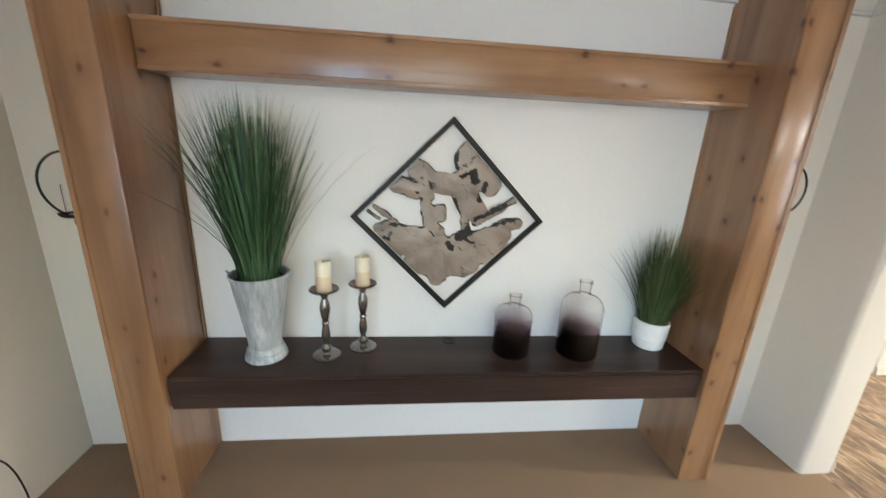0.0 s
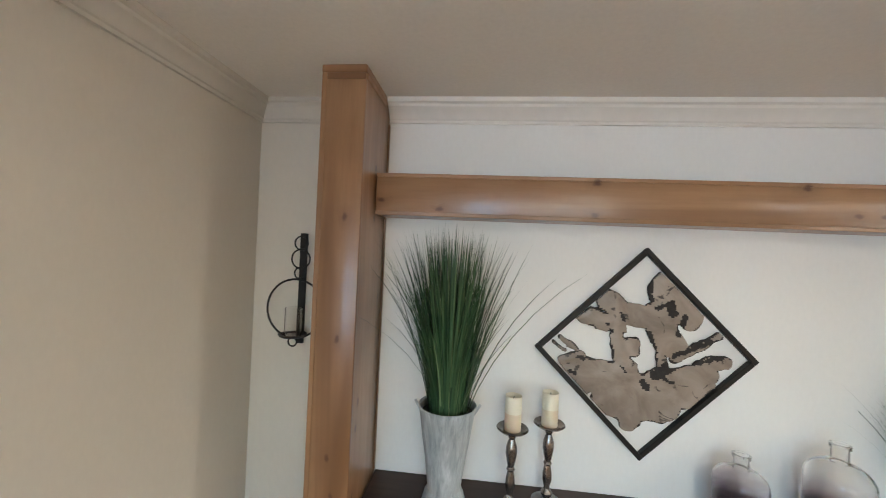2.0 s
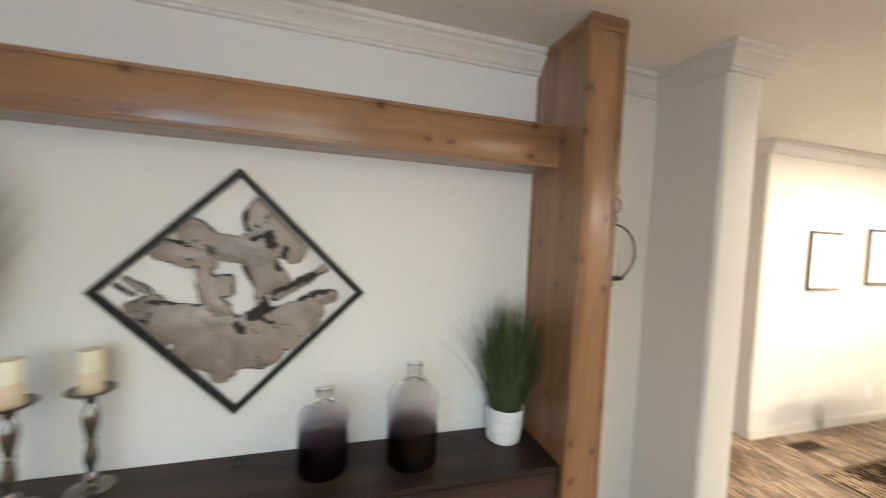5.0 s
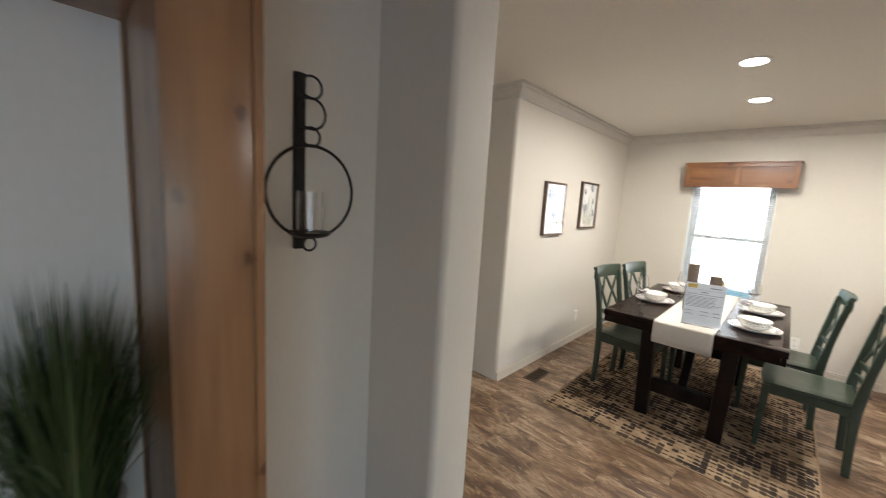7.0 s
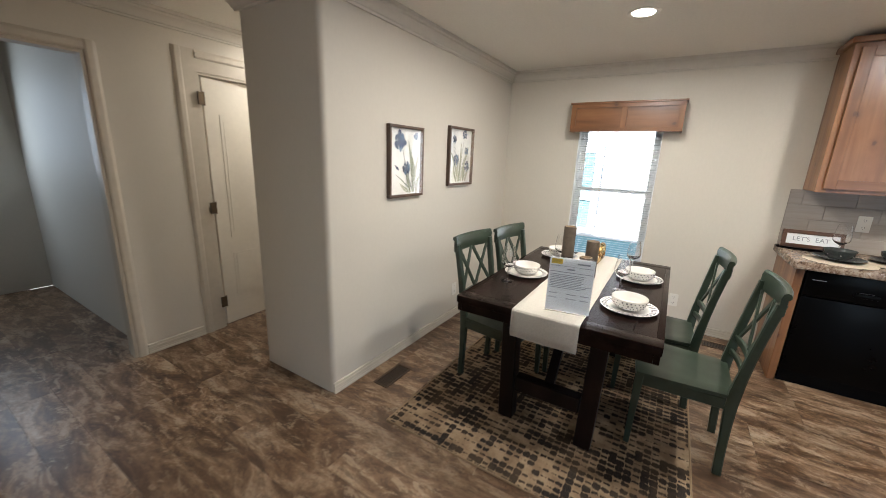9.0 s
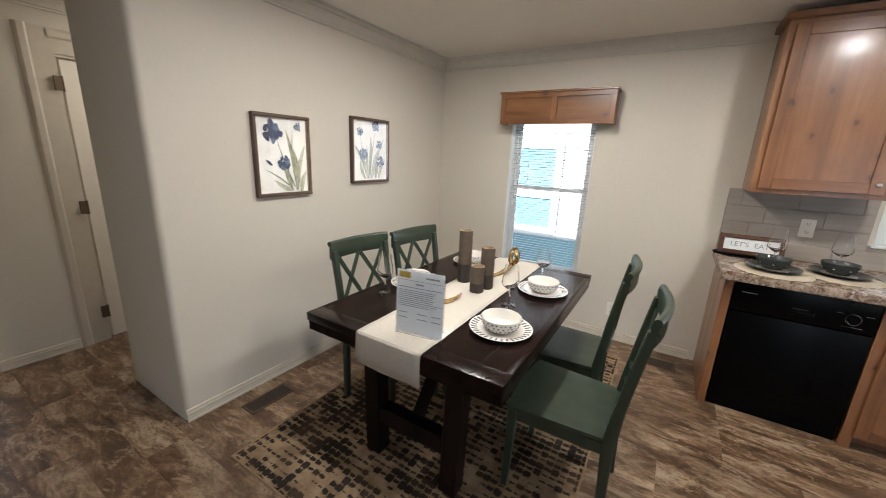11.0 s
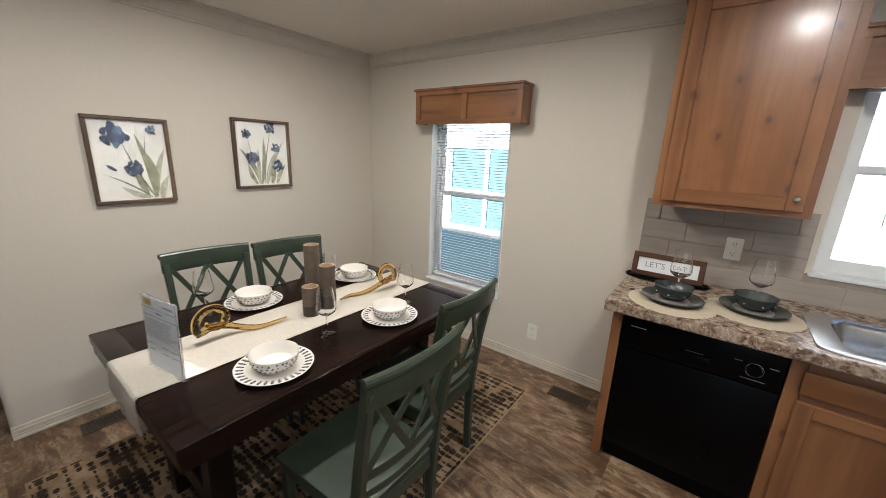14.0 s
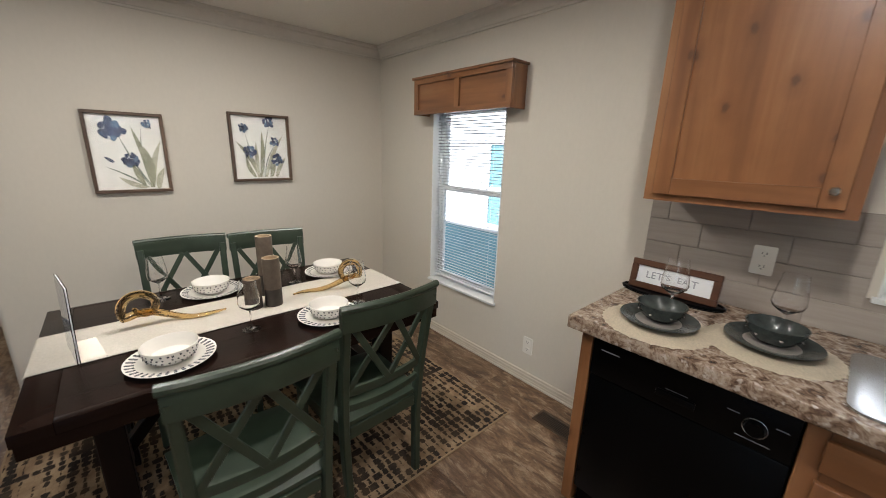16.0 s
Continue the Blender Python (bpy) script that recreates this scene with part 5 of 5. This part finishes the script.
def leaf_shape(p, q, w, bend, depth, n=10):
    """A leaf from p to q in the plane of the paper."""
    p, q = Vector(p), Vector(q)
    d = q - p
    s = Vector((-d.y, d.x)).normalized()
    left, right = [], []
    for i in range(n + 1):
        u = i / n
        c = p + d * u + s * bend * math.sin(math.pi * u)
        ww = w * math.sin(math.pi * min(1, 0.12 + 0.88 * u)) ** 0.8
        left.append(tuple(c + s * ww))
        right.append(tuple(c - s * ww))
    return prism(left + right[::-1], depth, depth + 0.0002)


def petal_shape(c, r, seed, depth):
    rng = random.Random(seed)
    f = [rng.uniform(0.45, 1.35) for _ in range(7)]
    out = []
    for i in range(28):
        a = 2 * math.pi * i / 28
        k = i / 4
        v = f[int(k) % 7] * (1 - k % 1) + f[(int(k) + 1) % 7] * (k % 1)
        out.append((c[0] + r * v * math.cos(a) * 0.8, c[1] + r * v * math.sin(a)))
    return prism(out, depth, depth + 0.0002)


def picture(x0, x1, z0, z1, seed, label):
    e = thing("framed_picture", label, "picture", pose((x0 + x1) / 2, PY, (z0 + z1) / 2), "iris pictures")
    w, h = (x1 - x0) / 2, (z1 - z0) / 2
    f = 0.019
    for b in ((-w, w, h - f, h), (-w, w, -h, -h + f)):
        part("frame_bar", box(b[0], b[1], -0.032, 0, b[2], b[3], 0.002), M_FRAMEBR, e)
    for b in ((-w, -w + f), (w - f, w)):
        part("frame_bar", box(b[0], b[1], -0.032, 0, -h + f + 0.0003, h - f - 0.0003, 0.002), M_FRAMEBR, e)
    sheet = part("print", box(-w + f, w - f, -0.010, -0.002, -h + f, h - f), M_PRINT, e, "watercolour iris print on white paper")
    gl = part("glazing", box(-w + f, w - f, -0.0305, -0.0295, -h + f, h - f), M_PANE2, e, "clear picture glass")
    gl.visible_shadow = False
    return e, sheet, w - f, h - f


k = Nodes("picture_glass", 0.02)
k.colour((1, 1, 1))
k.b.inputs["Transmission Weight"].default_value = 1.0
k.b.inputs["IOR"].default_value = 1.5
M_PANE2 = k.m


def flower(sheet, w, h, u, v, r, seed, mat):
    """An iris: drooping falls below, upright standards above, overlapping at the throat."""
    for i, (a, d, q) in enumerate(((-160, 0.70, 0.44), (-25, 0.75, 0.42), (-100, 0.72, 0.40), (75, 0.62, 0.46), (130, 0.70, 0.36), (25, 0.55, 0.40), (-60, 0.40, 0.42), (200, 0.15, 0.46))):
        a = radians(a + 25 * math.sin(seed * 3.7))
        part("petal", petal_shape((u * w + d * r * math.cos(a), v * h + d * r * math.sin(a)), r * q, seed * 7 + i, -0.0105 - 0.0003 * len(sheet.children)), (mat, M_PETAL, M_PETAL2)[i % 3], sheet)


def stem(sheet, w, h, a, b, wd, bend, mat):
    part("stem" if wd < 0.004 else "leaf", leaf_shape((a[0] * w, a[1] * h), (b[0] * w, b[1] * h), wd * (1.5 if wd > 0.004 else 1.2), bend, -0.0105 - 0.0003 * len(sheet.children)), mat, sheet)


p, s, w, h = picture(4.398, 4.783, 1.215, 1.70, 1, "brown framed watercolour print of blue irises")
for a, b, wd, bend, mat in (((0.5, -0.92), (-0.25, 0.55), 0.0035, 0.01, M_STEM), ((0.45, -0.9), (0.1, -0.15), 0.003, 0.01, M_STEM), ((0.5, -0.9), (0.45, 0.7), 0.003, 0.02, M_STEM), ((0.55, -0.95), (0.15, 0.72), 0.010, -0.01, M_LEAF), ((0.55, -0.9), (0.95, 0.35), 0.011, 0.015, M_LEAF2), ((0.5, -0.95), (0.42, 0.2), 0.012, -0.02, M_LEAF), ((0.4, -0.95), (-0.75, -0.35), 0.004, -0.01, M_STEM), ((0.35, -0.95), (-0.4, -0.65), 0.010, 0.01, M_LEAF2), ((0.3, -0.9), (0.0, -0.25), 0.010, 0.0, M_LEAF), ((0.7, -1.0), (0.95, -0.4), 0.012, 0.01, M_LEAF2), ((-0.45, -0.25), (-0.7, -0.1), 0.006, 0.0, M_PETAL)):
    stem(s, w, h, a, b, wd, bend, mat)
flower(s, w, h, -0.40, 0.62, 0.064, 2, M_PETAL)
flower(s, w, h, 0.02, -0.18, 0.045, 5, M_PETAL)
flower(s, w, h, 0.62, 0.80, 0.026, 8, M_PETAL2)
p, s, w, h = picture(5.156, 5.575, 1.266, 1.752, 2, "brown framed watercolour print of dark blue irises")
for a, b, wd, bend, mat in (((0.0, -0.95), (0.35, 0.75), 0.0035, 0.01, M_STEM), ((-0.1, -0.95), (-0.55, 0.5), 0.003, 0.01, M_STEM), ((0.05, -0.95), (0.55, 0.15), 0.003, 0.02, M_STEM), ((-0.1, -0.95), (0.05, 0.55), 0.010, -0.01, M_LEAF), ((0.1, -0.95), (0.85, 0.45), 0.010, 0.015, M_LEAF2), ((-0.15, -0.95), (-0.9, 0.2), 0.011, -0.02, M_LEAF), ((0.3, -0.95), (0.35, -0.3), 0.013, -0.01, M_LEAF), ((0.5, -0.95), (0.9, -0.3), 0.011, 0.01, M_LEAF2), ((-0.3, -0.95), (-0.6, -0.3), 0.010, 0.01, M_LEAF), ((-0.2, -0.95), (-0.2, 0.2), 0.009, 0.0, M_LEAF2)):
    stem(s, w, h, a, b, wd, bend, mat)
for u, v, r, sd, mt in ((0.32, 0.85, 0.042, 3, M_PETAL), (-0.6, 0.62, 0.034, 4, M_PETAL2), (0.5, 0.22, 0.036, 6, M_PETAL2), (-0.45, -0.12, 0.046, 9, M_PETAL), (0.55, -0.38, 0.046, 11, M_PETAL)):
    flower(s, w, h, u, v, r, sd, mt)

# ---- floor registers and outlets ----


def register(x0, x1, y0, y1, label):
    e = thing("floor_register", label, "floor vent", group="floor registers")
    along_x = x1 - x0 > y1 - y0
    f = 0.014
    part("backing", box(x0 + 0.004, x1 - 0.004, y0 + 0.004, y1 - 0.004, 0.0, 0.0015), M_SLOT, e)
    for b in ((x0, x1, y0, y0 + f), (x0, x1, y1 - f, y1), (x0, x0 + f, y0 + f, y1 - f), (x1 - f, x1, y0 + f, y1 - f)):
        part("frame_bar", box(*b, 0.0, 0.006, 0.001), M_VENT, e)
    n = 22
    for i in range(n):
        u = (i + 0.5) / n
        if along_x:
            c = x0 + f + (x1 - x0 - 2 * f) * u
            part("slat", box(c - 0.002, c + 0.002, y0 + f, y1 - f, 0.001, 0.005), M_VENT, e)
        else:
            c = y0 + f + (y1 - y0 - 2 * f) * u
            part("slat", box(x0 + f, x1 - f, c - 0.002, c + 0.002, 0.001, 0.005), M_VENT, e)
    return e


register(4.12, 4.40, 2.29, 2.41, "brown metal floor register by the picture wall")
register(6.15, 6.27, 0.205, 0.47, "brown metal floor register by the window wall")


def outlet(m, label):
    """Faces -y before it is turned."""
    e = thing("wall_outlet", label, "outlet", m, "wall outlets")
    part("cover_plate", prism(rounded(0.074, 0.118, 0.006, 4), -0.006, 0), M_OUTLET, e)
    for z in (-0.027, 0.027):
        r = part("receptacle", prism(rounded(0.034, 0.030, 0.010, 5), -0.0085, -0.006), M_OUTLET, e, m=pose(0, 0, z))
        for x in (-0.007, 0.007):
            part("slot", box(x - 0.0012, x + 0.0012, -0.0089, -0.0085, -0.002, 0.008), M_SLOT, r)
        part("slot", box(-0.002, 0.002, -0.0089, -0.0085, -0.010, -0.006), M_SLOT, r)
    return e


outlet(pose(LX, 1.587, 0.365, 0, 0, 90), "cream duplex outlet low on the living-room wall")
outlet(pose(EX, 0.729, 0.27, 0, 0, -90), "cream duplex outlet low on the window wall")
outlet(pose(5.38, PY, 0.28), "cream duplex outlet low on the picture wall")
outlet(pose(EX - 0.016, -0.342, 1.135, 0, 0, -90), "white duplex outlet on the tiled backsplash")

# ---- kitchen ----
KY = -0.022       # the run of cabinets along the wall
CX = 5.768        # counter front
bp = thing("cabinet_end_panel", "knotty alder end panel of the base cabinets", "end panel", pose(0, KY, 0))
part("panel", box(5.835, EX, 0.062, 0.108, 0.0, 0.862, 0.002), M_CAB_Z, bp)

dw = thing("dishwasher", "black built-in dishwasher with a round dial", "dishwasher", pose(0, KY, 0))
part("tub_body", box(5.87, EX - 0.005, -0.555, 0.052, 0.02, 0.858), M_BLACK, dw)
part("door_panel", box(5.832, 5.868, -0.556, 0.054, 0.10, 0.668, 0.006, 2), M_BLACK, dw)
cp = part("control_panel", box(5.824, 5.868, -0.556, 0.054, 0.673, 0.852, 0.008, 2), M_BLACK, dw)
part("toe_panel", box(5.862, 5.875, -0.553, 0.050, 0.0, 0.095, 0.002), M_BLACK, dw)
dial = part("dial_knob", lathe([(0, 0.018), (0.020, 0.018), (0.024, 0.014), (0.026, 0.0)], 28), M_BLACK, cp, "black dial with a silver ring", pose(5.824, -0.462, 0.745, 0, -90, 0))
part("dial_ring", ring(0.030, 0.0016, "x", 36), M_CHROME, cp, "silver ring", pose(5.8235, -0.462, 0.745))
part("latch_handle", box(5.813, 5.824, -0.31, -0.19, 0.715, 0.742, 0.004, 2), M_BLACK, cp)
for y0, y1, z, h in ((-0.052, 0.018, 0.790, 0.004), (-0.535, -0.505, 0.772, 0.002), (-0.42, -0.39, 0.772, 0.002), (-0.505, -0.42, 0.700, 0.002), (-0.285, -0.215, 0.748, 0.0015)):
    part("print_bar", box(5.8232, 5.8238, y0, y1, z, z + h), M_INK, cp)

sc = thing("sink_base_cabinet", "alder base cabinet with a false drawer front and doors", "cabinet", pose(0, KY, 0))
part("carcass", box(5.85, EX - 0.004, -1.60, -0.562, 0.09, 0.735), M_CAB_Z, sc)
part("toe_kick", box(5.90, 5.91, -1.60, -0.562, 0.0, 0.09), M_CAB_Y, sc)
part("face_stile", box(5.832, 5.85, -0.612, -0.562, 0.0, 0.862, 0.002), M_CAB_Z, sc)
part("face_rail", box(5.832, 5.85, -1.60, -0.613, 0.09, 0.862, 0.002), M_CAB_Y, sc)


def shaker(parent, name, y0, y1, z0, z1, xf, st=0.055):
    d = part(name, box(xf + 0.010, xf + 0.016, y0 + st - 0.004, y1 - st + 0.004, z0 + st - 0.004, z1 - st + 0.004), M_CAB_Z, parent)
    for a, b in ((y0, y0 + st), (y1 - st, y1)):
        part("stile", box(xf, xf + 0.019, a, b, z0, z1, 0.002), M_CAB_Z, d)
    for a, b in ((z0, z0 + st), (z1 - st, z1)):
        part("rail", box(xf, xf + 0.019, y0 + st + 0.0003, y1 - st - 0.0003, a, b, 0.002), M_CAB_Y, d)
    return d


part("drawer_front", box(5.812, 5.831, -1.58, -0.605, 0.706, 0.806, 0.004, 2), M_CAB_Y, sc)
shaker(sc, "door", -1.085, -0.605, 0.085, 0.672, 5.812)
shaker(sc, "door", -1.58, -1.095, 0.085, 0.672, 5.812)

uc = thing("wall_cabinet", "knotty alder wall cabinet with one panel door", "cabinet", pose(0, KY, 0))
part("carcass", box(6.132, EX - 0.004, -0.535, 0.062, 1.362, 2.315, 0.002), M_CAB_Z, uc)
part("face_frame", holed_wall("x", 6.114, 6.131, -0.537, 0.064, 1.36, 2.315, [(-0.50, 0.03, 1.40, 2.27)]), M_CAB_Z, uc, smooth=0)
ud = shaker(uc, "door", -0.505, 0.030, 1.387, 2.29, 6.094, 0.062)
part("knob", lathe([(0, 0.024), (0.010, 0.023), (0.014, 0.018), (0.012, 0.012), (0.006, 0.008), (0.007, 0.0)], 20), M_NICKEL, ud, "nickel round knob", pose(6.094, -0.472, 1.442, 0, -90, 0))
part("crown_board", box(6.08, EX - 0.004, -0.56, 0.088, 2.315, 2.352, 0.004), M_CAB_Y, uc)

ct = thing("countertop", "brown and cream granite-look laminate countertop", "countertop", pose(0, KY, 0))
SY0, SY1, SX0, SX1 = -1.37, -0.68, 5.83, 6.23
bm = bmesh.new()
for b in ((CX, EX - 0.003, SY1, 0.135), (CX, EX - 0.003, -1.62, SY0), (CX, SX0, SY0, SY1), (SX1, EX - 0.003, SY0, SY1)):
    box(b[0], b[1], b[2], b[3], 0.862, 0.914, 0.0, 1, bm)
bmesh.ops.remove_doubles(bm, verts=bm.verts, dist=0.0005)
part("slab", bm, M_COUNTER, ct)
part("rolled_edge", box(CX - 0.006, CX + 0.001, -1.62, 0.1405, 0.862, 0.9135, 0.005, 3), M_COUNTER, ct)
part("rolled_edge", box(CX - 0.0055, EX - 0.003, 0.1345, 0.1408, 0.862, 0.9135, 0.004, 3), M_COUNTER, ct)

sk = thing("kitchen_sink", "stainless steel drop-in kitchen sink", "sink", pose(6.03, -1.045, 0.914))
bm = bmesh.new()
rings = []
for w, l, r, z in ((0.46, 0.82, 0.05, 0.0), (0.458, 0.818, 0.05, 0.006), (0.40, 0.66, 0.06, 0.007), (0.375, 0.645, 0.06, 0.002), (0.36, 0.63, 0.06, -0.012), (0.33, 0.60, 0.07, -0.15), (0.28, 0.55, 0.07, -0.165), (0.05, 0.05, 0.02, -0.168)):
    rings.append([bm.verts.new((u, v, z)) for u, v in rounded(w, l, r, 6)])
for a, b in zip(rings, rings[1:]):
    for i in range(len(a)):
        j = (i + 1) % len(a)
        bm.faces.new((a[i], a[j], b[j], b[i]))
bm.faces.new(rings[-1])
part("basin", bm, M_CHROME, sk, smooth=50)
part("drain", lathe([(0, 0.003), (0.02, 0.004), (0.04, 0.006), (0.044, 0.0)], 24), M_CHROME, sk, m=pose(0, 0, -0.166))
fc = thing("kitchen_faucet", "chrome kitchen faucet behind the sink", "faucet", pose(6.33, -1.045, 0.914))
part("deck_plate", prism(rounded(0.05, 0.24, 0.02), 0.0, 0.012, "xy"), M_CHROME, fc)
part("spout", tube([(0, 0, 0.01), (0, 0, 0.06), (-0.03, 0, 0.10), (-0.10, 0, 0.115), (-0.19, 0, 0.10), (-0.20, 0, 0.085)], 0.011, 10), M_CHROME, fc)
for y in (-0.09, 0.09):
    part("lever", tube([(0, y, 0.01), (0, y, 0.045), (-0.05, y, 0.06)], 0.008, 8), M_CHROME, fc)


def setting(x, y, rz):
    mt = thing("placemat", "round cream woven placemat with a scalloped edge on the counter", "placemat", pose(x, y, 0.9145), "counter placemats")
    bm = bmesh.new()
    c = bm.verts.new((0, 0, 0.004))
    prev = None
    R = []
    for k in range(1, 13):
        r = 0.183 * k / 12
        row = []
        for i in range(72):
            a = 2 * math.pi * i / 72
            rr = r + (0.005 * abs(math.sin(a * 18)) if k == 12 else 0)
            row.append(bm.verts.new((rr * math.cos(a), rr * math.sin(a), 0.004 + 0.0014 * (k % 2) + 0.0012 * math.sin(a * 18 + math.pi * (k % 2)) - (0.003 if k == 12 else 0))))
        R.append(row)
    for i in range(72):
        bm.faces.new((c, R[0][i], R[0][(i + 1) % 72]))
    for a, b in zip(R, R[1:]):
        for i in range(72):
            bm.faces.new((a[i], a[(i + 1) % 72], b[(i + 1) % 72], b[i]))
    part("woven_disc", bm, M_MATPL, mt, smooth=20)
    pl = thing("counter_plate", "slate grey stoneware plate on a placemat", "plate", pose(x + 0.02, y, 0.920), "counter plates")
    part("plate_body", lathe([(0, 0.003), (0.07, 0.003), (0.075, 0.0), (0.080, 0.0), (0.105, 0.010), (0.132, 0.020), (0.133, 0.022), (0.104, 0.0135), (0.078, 0.0065)], 48), M_SLATE, pl)
    part("plate_centre", lathe([(0.078, 0.0066), (0.076, 0.0072), (0, 0.0068)], 48), M_SLATE_IN, pl, "taupe plate centre")
    bo = thing("counter_bowl", "dark green-grey stoneware bowl on a plate", "bowl", pose(x + 0.035, y, 0.9278), "counter bowls")
    part("bowl_body", lathe([(0, 0.002), (0.04, 0.0), (0.048, 0.002), (0.066, 0.018), (0.080, 0.042), (0.085, 0.064), (0.082, 0.065), (0.076, 0.046), (0.062, 0.022), (0.04, 0.010), (0, 0.008)], 48), M_SLATE, bo)
    bm = bmesh.new()
    for i in range(7):
        one = lathe([(0, 0.002), (0.005, 0.0)], 10)
        join(bm, one, Matrix.Rotation(2 * math.pi * i / 7 + rz, 4, "Z") @ Matrix.Translation((0.0765, 0, 0.034)) @ Matrix.Rotation(radians(62), 4, "Y"))
    part("dot_pattern", bm, M_SLATE_IN, bo, "pale raised dots")
    wine_glass(x + 0.10, y - 0.01, 0.9148 + 0.006, 1.06, "stemmed clear wine glass behind a bowl on the counter")


setting(5.945, -0.137, 0.3)
setting(6.062, -0.452, 0.8)

tray = thing("serving_tray", "black oval tray under the small sign", "tray", pose(6.30, -0.072, 0.9145))
part("tray_body", prism([(0.075 * math.cos(2 * math.pi * i / 40), 0.205 * math.sin(2 * math.pi * i / 40)) for i in range(40)], 0, 0.008, "xy"), M_BLACK, tray)
part("tray_rim", tube([(0.075 * math.cos(2 * math.pi * i / 40), 0.205 * math.sin(2 * math.pi * i / 40), 0.010) for i in range(40)], 0.006, 6, True), M_BLACK, tray)
sg = thing("wood_sign", "small brown wood-framed white sign with grey lettering", "sign", pose(6.305, -0.068, 0.9235, 0, 10, 0))
SW, SH = 0.178, 0.135
part("sign_face", box(-0.004, 0.004, -SW + 0.02, SW - 0.02, 0.02, SH - 0.02), M_PAPER, sg, "white sign face")
for b in ((-SW, SW, 0, 0.028), (-SW, SW, SH - 0.028, SH)):
    part("frame_bar", box(-0.014, 0.012, b[0], b[1], b[2], b[3], 0.002), M_SIGNWD, sg)
for b in ((-SW, -SW + 0.028), (SW - 0.028, SW)):
    part("frame_bar", box(-0.014, 0.012, b[0], b[1], 0.0283, SH - 0.0283, 0.002), M_SIGNWD, sg)
face = Euler((radians(90), 0, radians(-90))).to_matrix().to_4x4()
for word, y in (("LET'S", 0.062), ("EAT", -0.058)):
    writing(word, 0.046, Matrix.Translation((-0.0048, y, SH / 2)) @ face, M_INK, sg)

# ---- pieces of the setting: backsplash tiles and floor planks ----
structure("wall_backsplash", box(EX - 0.010, EX - 0.0005, -1.62, 0.106, 0.914, 1.065), M_GROUT, "greige tiled backsplash")
splash = structure("wall_backsplash_upper", box(EX - 0.010, EX - 0.0005, -0.635, 0.106, 1.066, 1.36), M_GROUT, "greige tiled backsplash below the cabinet")
tiles = {}
TH = 0.1115


def tile_mesh(length):
    key = round(length, 3)
    if key not in tiles:
        tiles[key] = finish("tile", box(-0.006, 0.0, 0, key, 0, TH - 0.003, 0.0012), M_TILE)
    return tiles[key]


for r in range(4):
    z = 0.9145 + r * TH
    end = -1.62 if r == 0 else -0.635
    y = 0.106
    first_len = (0.30, 0.15, 0.22, 0.08)[r]
    L = first_len
    while y - end > 0.01:
        L = min(L, y - end)
        part("tile", tile_mesh(L - 0.003), M_TILE, splash, m=pose(EX - 0.0102, y - L + 0.0015, z))
        y -= L
        L = 0.30

PW, PL = 0.184, 1.22
plank = finish("plank", box(0.0003, PW - 0.0003, 0.0003, PL - 0.0003, -0.006, 0.0, 0.0008), M_PLANK)
row = 0
x = 2.36
rng = random.Random(11)
while x < 6.45:
    y = -4.9 - rng.choice((0.0, 0.31, 0.62, 0.92))
    while y < 6.3:
        part("plank", plank, M_PLANK, floor, m=pose(x, y, 0.0))
        y += PL
    x += PW
